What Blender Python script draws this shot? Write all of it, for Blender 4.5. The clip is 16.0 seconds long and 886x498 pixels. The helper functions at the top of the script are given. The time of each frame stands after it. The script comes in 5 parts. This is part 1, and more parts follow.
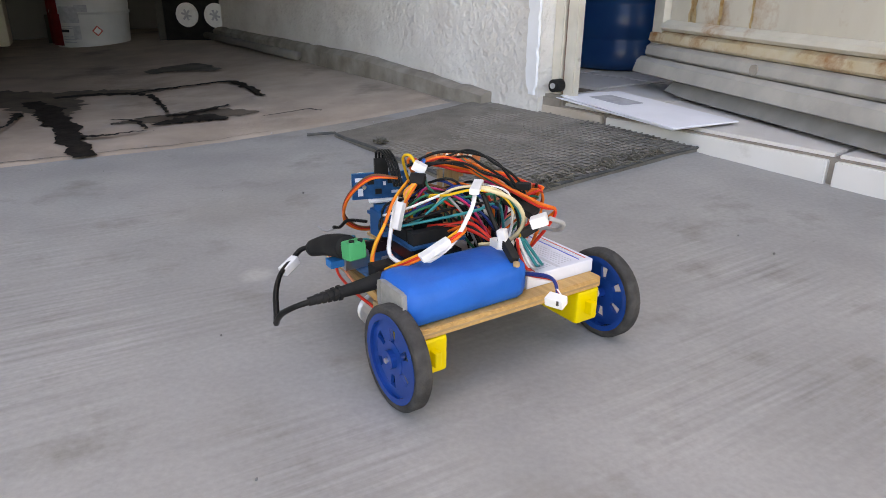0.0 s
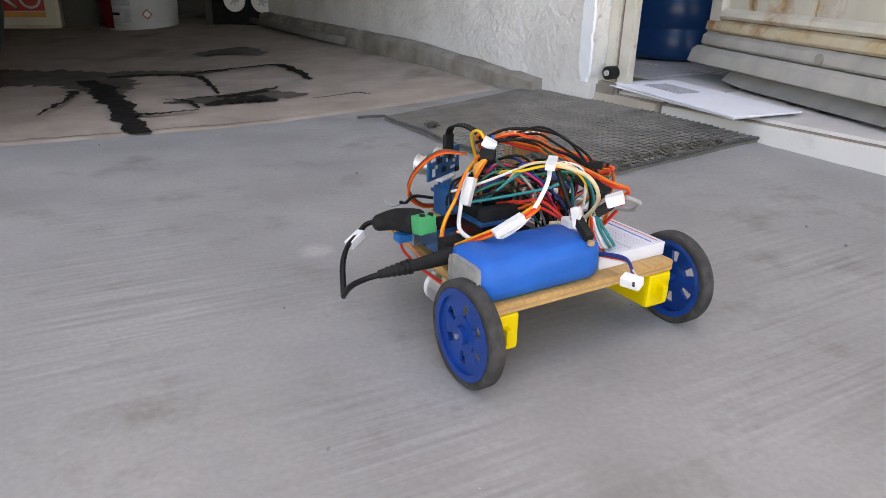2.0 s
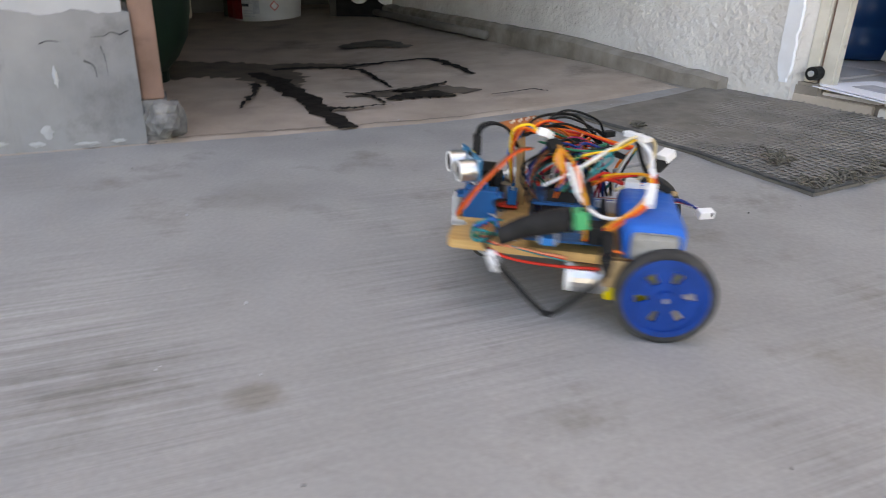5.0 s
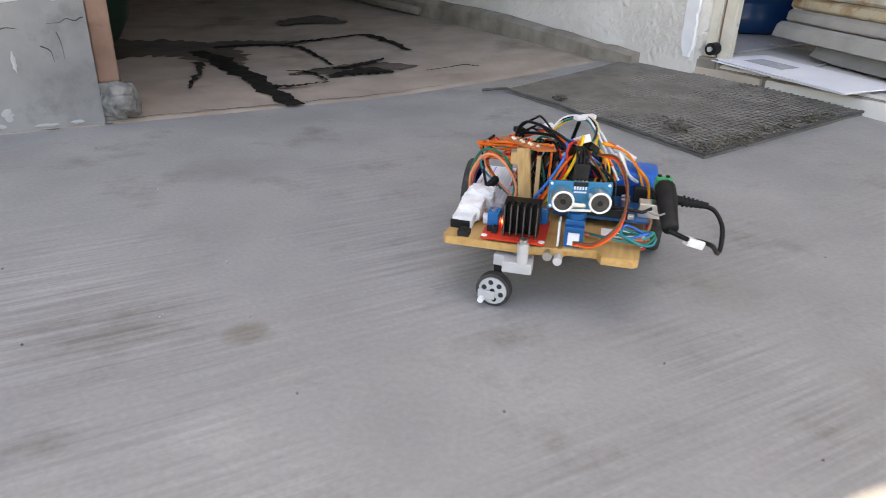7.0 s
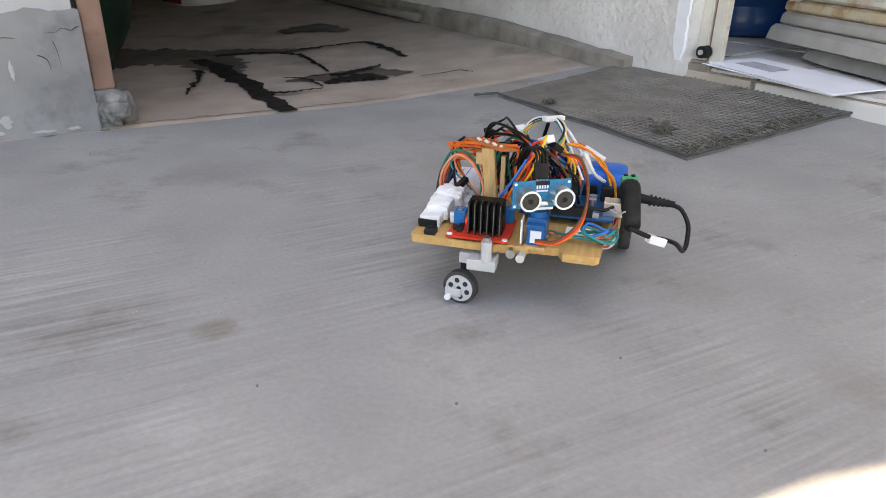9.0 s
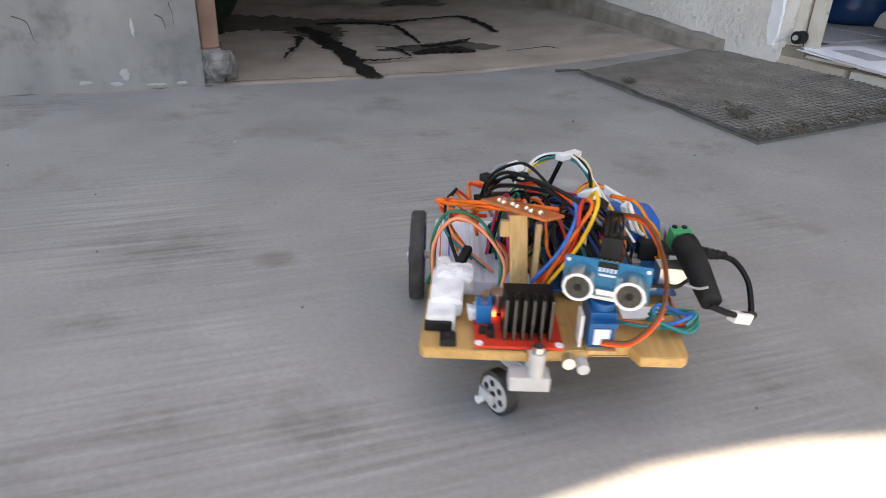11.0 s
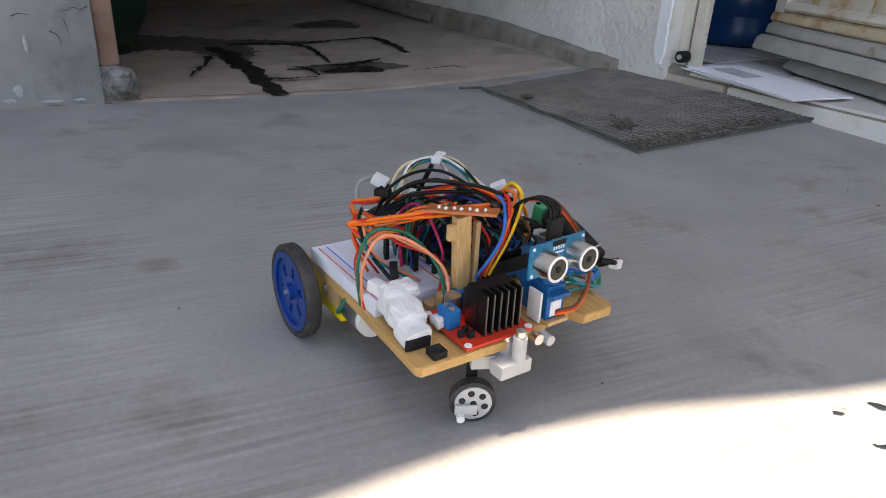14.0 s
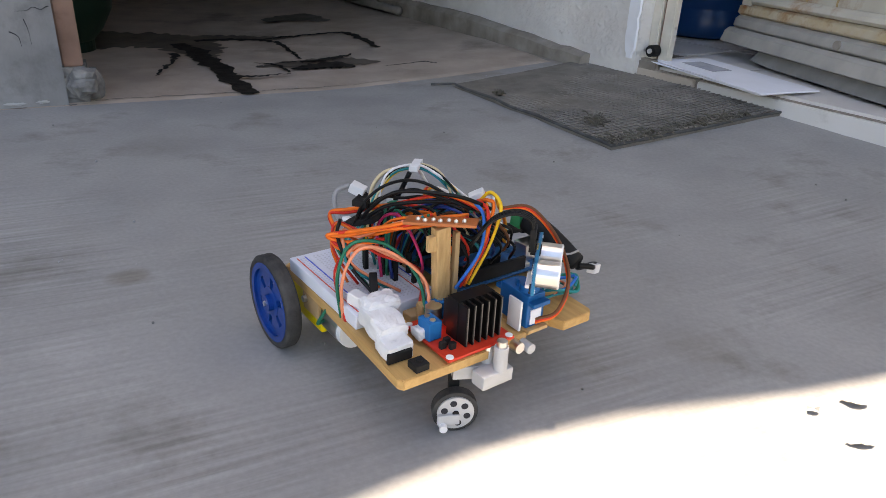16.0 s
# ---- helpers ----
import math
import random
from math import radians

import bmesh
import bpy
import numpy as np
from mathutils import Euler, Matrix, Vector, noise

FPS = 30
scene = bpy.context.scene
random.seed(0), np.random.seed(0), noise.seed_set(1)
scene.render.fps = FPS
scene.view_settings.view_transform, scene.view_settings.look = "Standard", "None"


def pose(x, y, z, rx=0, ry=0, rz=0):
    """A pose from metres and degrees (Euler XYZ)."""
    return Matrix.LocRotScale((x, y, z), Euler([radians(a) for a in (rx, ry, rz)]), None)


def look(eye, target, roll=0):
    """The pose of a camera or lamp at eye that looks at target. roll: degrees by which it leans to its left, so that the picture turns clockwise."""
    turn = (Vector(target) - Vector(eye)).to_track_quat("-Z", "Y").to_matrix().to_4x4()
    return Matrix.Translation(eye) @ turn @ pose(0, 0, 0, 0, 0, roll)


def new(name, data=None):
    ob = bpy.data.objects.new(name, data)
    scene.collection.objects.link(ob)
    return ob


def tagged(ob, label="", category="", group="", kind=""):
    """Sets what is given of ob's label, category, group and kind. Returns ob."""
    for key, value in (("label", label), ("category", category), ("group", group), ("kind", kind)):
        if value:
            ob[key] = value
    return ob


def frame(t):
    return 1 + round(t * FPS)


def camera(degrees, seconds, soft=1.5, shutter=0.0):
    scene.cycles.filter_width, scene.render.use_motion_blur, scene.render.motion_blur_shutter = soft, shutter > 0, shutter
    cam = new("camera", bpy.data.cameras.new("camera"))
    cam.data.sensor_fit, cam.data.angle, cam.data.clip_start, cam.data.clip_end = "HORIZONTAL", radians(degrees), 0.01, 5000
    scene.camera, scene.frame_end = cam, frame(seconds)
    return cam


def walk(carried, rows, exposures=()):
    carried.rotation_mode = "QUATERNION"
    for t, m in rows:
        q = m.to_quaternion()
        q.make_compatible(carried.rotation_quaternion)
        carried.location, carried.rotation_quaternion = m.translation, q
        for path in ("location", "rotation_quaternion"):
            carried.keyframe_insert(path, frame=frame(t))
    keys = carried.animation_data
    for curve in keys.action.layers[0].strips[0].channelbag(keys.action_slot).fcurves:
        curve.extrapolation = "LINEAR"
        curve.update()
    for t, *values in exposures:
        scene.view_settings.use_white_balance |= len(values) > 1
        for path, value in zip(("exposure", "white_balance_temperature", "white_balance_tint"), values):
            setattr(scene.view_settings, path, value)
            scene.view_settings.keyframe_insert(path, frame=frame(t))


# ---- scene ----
cam = camera(65.8, 16.0, soft=0.6, shutter=0.5)
EXPOSURES = [(0.0, 2.25, 8900, 17), (10.2, 2.2, 8900, 15), (12.3, 1.5, 8150, 15), (14.5, 1.5, 8100, 15), (16.0, 1.6, 8100, 15)]
PATH = [
    (0, (0.052, 0.058, 0.222), (-0.033, 1.915, -0.514), 0.7),
    (0.5, (0.049, 0.057, 0.22), (-0.059, 1.91, -0.526), 0.8),
    (1, (0.045, 0.058, 0.217), (-0.103, 1.901, -0.547), 0.7),
    (1.5, (0.037, 0.058, 0.214), (-0.141, 1.9, -0.544), 0.6),
    (2, (0.029, 0.059, 0.21), (-0.144, 1.902, -0.547), 1.4),
    (2.5, (0.033, 0.055, 0.213), (-0.149, 1.903, -0.529), 1.1),
    (3, (0.031, 0.057, 0.212), (-0.183, 1.901, -0.532), 0.5),
    (3.5, (0.032, 0.055, 0.21), (-0.178, 1.881, -0.579), 1.2),
    (4, (0.021, 0.042, 0.216), (-0.31, 1.844, -0.584), -0.1),
    (4.5, (-0.028, 0.053, 0.214), (-0.398, 1.861, -0.557), -0.5),
    (5, (-0.163, 0.036, 0.215), (-0.488, 1.847, -0.571), 1.4),
    (5.2, (-0.183, 0.028, 0.21), (-0.463, 1.82, -0.633), 3.9),
    (7.3, (-0.148, -0.053, 0.245), (-0.282, 1.747, -0.618), 1.6),
    (7.5, (-0.141, -0.053, 0.24), (-0.282, 1.744, -0.625), 1.7),
    (8, (-0.134, -0.053, 0.241), (-0.242, 1.751, -0.616), 1.9),
    (8.5, (-0.134, -0.058, 0.242), (-0.298, 1.74, -0.619), 1.8),
    (9, (-0.122, -0.059, 0.243), (-0.307, 1.746, -0.599), 1.0),
    (9.5, (-0.112, -0.061, 0.243), (-0.365, 1.741, -0.587), 0.0),
    (10, (-0.109, -0.063, 0.243), (-0.384, 1.734, -0.591), 0.2),
    (10.2, (-0.106, -0.068, 0.242), (-0.441, 1.705, -0.621), -0.0),
    (12.3, (-0.034, -0.122, 0.241), (-0.514, 1.586, -0.681), 2.4),
    (12.5, (-0.034, -0.114, 0.232), (-0.466, 1.600, -0.704), 2.5),
    (13, (-0.030, -0.114, 0.232), (-0.353, 1.663, -0.626), 3.1),
    (13.5, (-0.029, -0.112, 0.235), (-0.339, 1.678, -0.600), 2.5),
    (14, (-0.028, -0.112, 0.236), (-0.303, 1.688, -0.591), 2.9),
    (14.5, (-0.031, -0.112, 0.241), (-0.254, 1.686, -0.607), 2.7),
    (15, (-0.033, -0.107, 0.247), (-0.232, 1.673, -0.644), 3.0),
    (15.5, (-0.032, -0.107, 0.248), (-0.241, 1.690, -0.605), 2.5),
    (16, (-0.032, -0.106, 0.246), (-0.229, 1.693, -0.604), 2.8),
]
walk(cam, [(t, look(eye, target, roll)) for t, eye, target, roll in PATH], exposures=EXPOSURES)

# ---- light: a high sun behind the garage roof, open sky over the yard ----
FX, FY = 0.82, 0.572          # along the garage front
IX, IY = -0.572, 0.82         # into the garage
ELEV = 82.0
world = bpy.data.worlds.new("sky")
scene.world = world
world.use_nodes = True
wn = world.node_tree.nodes
sky = wn.new("ShaderNodeTexSky")
sky.sky_type = "NISHITA"
sky.sun_disc = False
sky.sun_elevation = radians(ELEV)
sky.sun_rotation = radians(-35)
wn["Background"].inputs["Strength"].default_value = 0.15
world.node_tree.links.new(sky.outputs[0], wn["Background"].inputs["Color"])
lamp = bpy.data.lights.new("sun", "SUN")
lamp.energy, lamp.angle, lamp.color = 5.0, radians(0.4), (1.0, 0.95, 0.87)
sun = new("sun", lamp)
ce, se = math.cos(radians(ELEV)), math.sin(radians(ELEV))
sun.matrix_world = look((IX * ce * 10, IY * ce * 10, se * 10), (0, 0, 0))


# ---- materials ----
def material(name, colour, rough=0.6, metal=0.0, second=None, scale=30.0, bump=0.0, bump_scale=200.0, stain=None,
             stain_scale=4.0, stain_at=0.55, stretch=(1, 1, 1), coat=0.0, gloss=0.5, turn=0.0, relief=0.002):
    """Principled surface: a base colour, fine grain towards a second colour, larger stains, and relief."""
    m = bpy.data.materials.new(name)
    m.use_nodes = True
    nt = m.node_tree
    n, ln = nt.nodes, nt.links
    b = n["Principled BSDF"]
    b.inputs["Roughness"].default_value, b.inputs["Metallic"].default_value = rough, metal
    b.inputs["Coat Weight"].default_value = coat
    b.inputs["Specular IOR Level"].default_value = gloss
    b.inputs["Base Color"].default_value = (*colour, 1)
    if second is None and stain is None and bump == 0:
        return m
    tc = n.new("ShaderNodeTexCoord")
    mp = n.new("ShaderNodeMapping")
    mp.inputs["Scale"].default_value, mp.inputs["Rotation"].default_value = stretch, (0, 0, radians(turn))
    ln.new(tc.outputs["Object"], mp.inputs["Vector"])
    last = None
    if second is not None:
        tx = n.new("ShaderNodeTexNoise")
        tx.inputs["Scale"].default_value, tx.inputs["Detail"].default_value = scale, 6
        ln.new(mp.outputs[0], tx.inputs["Vector"])
        rp = n.new("ShaderNodeValToRGB")
        rp.color_ramp.elements[0].position, rp.color_ramp.elements[1].position = 0.35, 0.68
        rp.color_ramp.elements[0].color, rp.color_ramp.elements[1].color = (*colour, 1), (*second, 1)
        ln.new(tx.outputs["Fac"], rp.inputs["Fac"])
        last = rp.outputs["Color"]
    if stain is not None:
        tx2 = n.new("ShaderNodeTexNoise")
        tx2.inputs["Scale"].default_value, tx2.inputs["Detail"].default_value = stain_scale, 8
        tx2.inputs["Roughness"].default_value = 0.65
        ln.new(tc.outputs["Object"], tx2.inputs["Vector"])
        rp2 = n.new("ShaderNodeValToRGB")
        rp2.color_ramp.elements[0].position, rp2.color_ramp.elements[1].position = stain_at, stain_at + 0.16
        ln.new(tx2.outputs["Fac"], rp2.inputs["Fac"])
        mx = n.new("ShaderNodeMix")
        mx.data_type = "RGBA"
        ln.new(rp2.outputs["Color"], mx.inputs["Factor"])
        mx.inputs["A"].default_value, mx.inputs["B"].default_value = (*colour, 1), (*stain, 1)
        if last is not None:
            ln.new(last, mx.inputs["A"])
        last = mx.outputs["Result"]
    if last is not None:
        ln.new(last, b.inputs["Base Color"])
    if bump:
        tb = n.new("ShaderNodeTexNoise")
        tb.inputs["Scale"].default_value, tb.inputs["Detail"].default_value = bump_scale, 5
        ln.new(mp.outputs[0], tb.inputs["Vector"])
        bp = n.new("ShaderNodeBump")
        bp.inputs["Strength"].default_value, bp.inputs["Distance"].default_value = bump, relief
        ln.new(tb.outputs["Fac"], bp.inputs["Height"])
        ln.new(bp.outputs[0], b.inputs["Normal"])
    return m


def concrete_drive():
    """Broomed concrete: streaks along one direction, blotches, and sparse pale spots."""
    m = material("broomed_concrete", (0.27, 0.265, 0.26), 0.85, second=(0.33, 0.325, 0.315), scale=9,
                 stain=(0.215, 0.205, 0.19), stain_scale=11, stain_at=0.55)
    nt = m.node_tree
    n, ln = nt.nodes, nt.links
    b = n["Principled BSDF"]
    base = b.inputs["Base Color"].links[0].from_socket
    tc = n.new("ShaderNodeTexCoord")
    rot = n.new("ShaderNodeMapping")
    rot.inputs["Rotation"].default_value = (0, 0, radians(-33))
    ln.new(tc.outputs["Object"], rot.inputs["Vector"])
    mp = n.new("ShaderNodeMapping")
    mp.inputs["Scale"].default_value = (3.5, 105, 1)
    ln.new(rot.outputs[0], mp.inputs["Vector"])
    st = n.new("ShaderNodeTexNoise")
    st.inputs["Scale"].default_value, st.inputs["Detail"].default_value = 2.0, 5
    ln.new(mp.outputs[0], st.inputs["Vector"])
    where = n.new("ShaderNodeTexNoise")
    where.inputs["Scale"].default_value, where.inputs["Detail"].default_value = 5.5, 7
    ln.new(tc.outputs["Object"], where.inputs["Vector"])
    wr = n.new("ShaderNodeMapRange")
    wr.inputs["From Min"].default_value, wr.inputs["From Max"].default_value = 0.40, 0.72
    sep = n.new("ShaderNodeSeparateXYZ")
    ln.new(tc.outputs["Object"], sep.inputs[0])
    far = n.new("ShaderNodeMapRange")
    far.inputs["From Min"].default_value, far.inputs["From Max"].default_value = 0.35, 0.75
    far.inputs["To Min"].default_value, far.inputs["To Max"].default_value = 0.0, -0.16
    ln.new(sep.outputs["Y"], far.inputs["Value"])
    fade = n.new("ShaderNodeMath")
    ln.new(where.outputs["Fac"], fade.inputs[0])
    ln.new(far.outputs[0], fade.inputs[1])
    ln.new(fade.outputs[0], wr.inputs["Value"])
    rp = n.new("ShaderNodeValToRGB")
    rp.color_ramp.elements[0].position, rp.color_ramp.elements[1].position = 0.36, 0.66
    rp.color_ramp.elements[0].color, rp.color_ramp.elements[1].color = (0.70, 0.685, 0.66, 1), (1.18, 1.18, 1.19, 1)
    ln.new(st.outputs["Fac"], rp.inputs["Fac"])
    mul = n.new("ShaderNodeMix")
    mul.data_type, mul.blend_type = "RGBA", "MULTIPLY"
    ln.new(wr.outputs[0], mul.inputs["Factor"])
    ln.new(base, mul.inputs["A"])
    ln.new(rp.outputs["Color"], mul.inputs["B"])
    grit = n.new("ShaderNodeTexNoise")
    grit.inputs["Scale"].default_value, grit.inputs["Detail"].default_value = 260, 3
    ln.new(tc.outputs["Object"], grit.inputs["Vector"])
    rg = n.new("ShaderNodeValToRGB")
    rg.color_ramp.elements[0].position, rg.color_ramp.elements[1].position = 0.3, 0.72
    rg.color_ramp.elements[0].color, rg.color_ramp.elements[1].color = (0.93, 0.93, 0.93, 1), (1.06, 1.06, 1.06, 1)
    ln.new(grit.outputs["Fac"], rg.inputs["Fac"])
    mul2 = n.new("ShaderNodeMix")
    mul2.data_type, mul2.blend_type = "RGBA", "MULTIPLY"
    mul2.inputs["Factor"].default_value = 1.0
    ln.new(mul.outputs["Result"], mul2.inputs["A"])
    ln.new(rg.outputs["Color"], mul2.inputs["B"])
    out = mul2.outputs["Result"]
    wob = n.new("ShaderNodeTexNoise")
    wob.inputs["Scale"].default_value = 45
    ln.new(tc.outputs["Object"], wob.inputs["Vector"])
    for (x, y), r, tone in (((-0.310, 0.314), 0.017, (0.74, 0.70, 0.64)), ((-0.118, 0.550), 0.015, (1.35, 1.32, 1.3)), ((0.10, 0.30), 0.03, (0.9, 0.88, 0.86)), ((-0.45, 0.62), 0.05, (0.9, 0.89, 0.87)),
                            ((0.03, 1.30), 0.13, (0.86, 0.77, 0.68)), ((-0.12, 1.32), 0.12, (0.92, 0.83, 0.74)), ((-0.16, 1.12), 0.09, (0.93, 0.87, 0.8)),
                            ((0.02, 0.42), 0.035, (0.9, 0.88, 0.85)), ((-0.2, 0.7), 0.06, (0.92, 0.91, 0.89)), ((-0.3, 0.22), 0.022, (1.1, 1.1, 1.1))):
        dist = n.new("ShaderNodeVectorMath")
        dist.operation = "DISTANCE"
        ln.new(tc.outputs["Object"], dist.inputs[0])
        dist.inputs[1].default_value = (x, y, 0)
        add = n.new("ShaderNodeMath")
        add.operation = "MULTIPLY_ADD"
        ln.new(wob.outputs["Fac"], add.inputs[0])
        add.inputs[1].default_value = r * 1.2
        ln.new(dist.outputs["Value"], add.inputs[2])
        fall = n.new("ShaderNodeMapRange")
        fall.inputs["From Min"].default_value, fall.inputs["From Max"].default_value = r * 1.7, r * 1.0
        ln.new(add.outputs[0], fall.inputs["Value"])
        spot = n.new("ShaderNodeMix")
        spot.data_type, spot.blend_type = "RGBA", "MULTIPLY"
        ln.new(fall.outputs[0], spot.inputs["Factor"])
        ln.new(out, spot.inputs["A"])
        spot.inputs["B"].default_value = (*tone, 1)
        out = spot.outputs["Result"]
    ln.new(out, b.inputs["Base Color"])
    bp = n.new("ShaderNodeBump")
    bp.inputs["Strength"].default_value, bp.inputs["Distance"].default_value = 0.5, 0.0018
    ridge = n.new("ShaderNodeMath")
    ridge.operation = "MULTIPLY"
    ln.new(st.outputs["Fac"], ridge.inputs[0])
    ln.new(wr.outputs[0], ridge.inputs[1])
    ln.new(ridge.outputs[0], bp.inputs["Height"])
    bp2 = n.new("ShaderNodeBump")
    bp2.inputs["Strength"].default_value, bp2.inputs["Distance"].default_value = 0.25, 0.0006
    ln.new(grit.outputs["Fac"], bp2.inputs["Height"])
    ln.new(bp.outputs[0], bp2.inputs["Normal"])
    ln.new(bp2.outputs[0], b.inputs["Normal"])
    return m


DRIVE = concrete_drive()
GARAGE_FLOOR = material("garage_concrete", (0.365, 0.292, 0.235), 0.85, second=(0.47, 0.385, 0.32), scale=13, bump=0.5, bump_scale=60,
                        stain=(0.21, 0.172, 0.136), stain_scale=5.0, stain_at=0.55)
DARK_FILL = material("damp_dark_soil", (0.012, 0.0085, 0.007), 0.8, second=(0.030, 0.026, 0.022), scale=40, bump=0.6, bump_scale=150, gloss=0.15)
WET = material("damp_floor", (0.10, 0.08, 0.064), 0.7, second=(0.16, 0.132, 0.106), scale=28, bump=0.3, bump_scale=60, stain=(0.05, 0.042, 0.034), stain_scale=14, stain_at=0.5, gloss=0.2)
OIL = material("oil_stain", (0.075, 0.065, 0.052), 0.6, second=(0.17, 0.155, 0.14), scale=18, bump=0.2, gloss=0.2)
PLASTER = material("rough_white_plaster", (0.80, 0.77, 0.73), 0.9, second=(0.68, 0.64, 0.60), scale=14, bump=1.0, bump_scale=85,
                   stain=(0.40, 0.35, 0.30), stain_scale=34, stain_at=0.635, relief=0.006)
PLASTER_EDGE = material("white_paint_edge", (0.88, 0.89, 0.92), 0.6, second=(0.82, 0.82, 0.84), scale=30, bump=0.6, bump_scale=60,
                        stain=(0.42, 0.36, 0.30), stain_scale=26, stain_at=0.68)
REVEAL = material("brown_stained_render", (0.42, 0.36, 0.29), 0.9, second=(0.52, 0.47, 0.40), scale=22, bump=0.4, stain=(0.30, 0.22, 0.15), stain_scale=14, stain_at=0.56)
CURB = material("cement_curb", (0.21, 0.18, 0.15), 0.9, second=(0.36, 0.32, 0.275), scale=22, bump=0.7, bump_scale=90,
                stain=(0.2, 0.18, 0.155), stain_scale=8, stain_at=0.58)
CEMENT = material("grey_cement_render", (0.20, 0.20, 0.20), 0.9, second=(0.30, 0.295, 0.29), scale=11, bump=0.7, bump_scale=60,
                  stain=(0.13, 0.128, 0.125), stain_scale=9, stain_at=0.55)
LIME = material("limewash", (0.46, 0.46, 0.46), 0.9, second=(0.33, 0.33, 0.33), scale=9, bump=0.5, bump_scale=60)
RUBBLE = material("crumbled_concrete", (0.13, 0.125, 0.12), 0.95, second=(0.26, 0.25, 0.235), scale=70, bump=1.0, bump_scale=120)
PRIMER = material("red_oxide_primer", (0.19, 0.115, 0.085), 0.65, second=(0.27, 0.165, 0.125), scale=18, bump=0.2, stain=(0.15, 0.085, 0.06), stain_scale=20, stain_at=0.6, gloss=0.2)
DOOR = material("cream_painted_steel", (0.60, 0.57, 0.49), 0.5, second=(0.54, 0.5, 0.42), scale=20, bump=0.15, bump_scale=60,
                stain=(0.34, 0.16, 0.05), stain_scale=11, stain_at=0.55, stretch=(1, 1, 0.35))
SWEEP = material("grey_rubber_sweep", (0.20, 0.195, 0.185), 0.7, second=(0.27, 0.26, 0.245), scale=30)
DOOR_GREY = material("grey_worn_steel", (0.34, 0.325, 0.30), 0.55, second=(0.45, 0.43, 0.39), scale=25, bump=0.2,
                     stain=(0.3, 0.19, 0.1), stain_scale=14, stain_at=0.66)
RUSTY = material("rust_streaked_paint", (0.56, 0.50, 0.38), 0.6, second=(0.48, 0.36, 0.2), scale=24, bump=0.2, stain=(0.30, 0.13, 0.045), stain_scale=22, stain_at=0.5)
RUST = material("rust_run", (0.46, 0.30, 0.13), 0.7, second=(0.55, 0.45, 0.28), scale=50, stain=(0.36, 0.19, 0.06), stain_scale=60, stain_at=0.5)
JAMB = material("cream_jamb_paint", (0.66, 0.62, 0.54), 0.55, second=(0.55, 0.51, 0.43), scale=26, bump=0.2, stain=(0.2, 0.14, 0.09), stain_scale=30, stain_at=0.68)
TILE = material("cream_floor_tile", (0.74, 0.71, 0.68), 0.35, second=(0.68, 0.65, 0.61), scale=12, bump=0.08, stain=(0.42, 0.38, 0.32), stain_scale=9, stain_at=0.62)
# end riser tile: the wall's shade is mixed into this brown, besides dirt
SHADED_TILE = material("brown_shaded_tile", (0.44, 0.37, 0.30), 0.6, second=(0.52, 0.45, 0.38), scale=20, bump=0.2, stain=(0.3, 0.24, 0.18), stain_scale=18, stain_at=0.6)
GROUT = material("grey_brown_grout", (0.23, 0.19, 0.16), 0.95, second=(0.3, 0.26, 0.22), scale=60, bump=0.6)
MAT_RUBBER = material("dusty_grey_mat", (0.14, 0.125, 0.107), 0.95, second=(0.215, 0.193, 0.162), scale=30, bump=0.6, bump_scale=300,
                      stain=(0.22, 0.205, 0.18), stain_scale=7, stain_at=0.6)
MAT_WEAVE = material("worn_mat_weave", (0.17, 0.155, 0.137), 0.9, second=(0.28, 0.257, 0.225), scale=25, stain=(0.1, 0.095, 0.085), stain_scale=9, stain_at=0.55)
MAT_EDGE = material("dark_mat_binding", (0.055, 0.055, 0.055), 0.9, second=(0.10, 0.1, 0.095), scale=60, bump=0.5)
DRY = material("dry_weed", (0.16, 0.145, 0.115), 0.9, second=(0.085, 0.077, 0.062), scale=80)
PAPER = material("white_paper", (0.88, 0.89, 0.95), 0.7, second=(0.82, 0.83, 0.88), scale=20)
PRINT = material("grey_print", (0.36, 0.37, 0.41), 0.8, second=(0.5, 0.51, 0.55), scale=60)
JUG = material("blue_bottle_plastic", (0.002, 0.035, 0.13), 0.25, second=(0.006, 0.055, 0.16), scale=8, coat=0.08, gloss=0.3)
JUG_LABEL = material("light_blue_label", (0.10, 0.35, 0.62), 0.5, second=(0.14, 0.42, 0.68), scale=20)
TANK = material("dark_green_enamel", (0.006, 0.018, 0.012), 0.4, second=(0.010, 0.027, 0.017), scale=10, bump=0.1, gloss=0.2)
BUCKET = material("white_bucket_plastic", (0.62, 0.63, 0.63), 0.5, second=(0.54, 0.55, 0.55), scale=12, stain=(0.36, 0.35, 0.33), stain_scale=9, stain_at=0.62)
CREAM = material("cream_plastic", (0.66, 0.61, 0.48), 0.5, second=(0.58, 0.53, 0.41), scale=10)
RED = material("red_print", (0.52, 0.035, 0.02), 0.5, second=(0.44, 0.03, 0.018), scale=20)
DARK_RED = material("dark_red_cloth", (0.22, 0.012, 0.015), 0.8, second=(0.15, 0.01, 0.012), scale=40, gloss=0.2)
ORANGE_PRINT = material("orange_print", (0.72, 0.30, 0.06), 0.5, second=(0.6, 0.25, 0.05), scale=20)
BLACK_BOX = material("black_vinyl", (0.012, 0.012, 0.013), 0.5, second=(0.02, 0.02, 0.02), scale=40, bump=0.2, gloss=0.1)
GREY_BOX = material("dusty_dark_board", (0.05, 0.045, 0.04), 0.8, second=(0.07, 0.065, 0.055), scale=12)
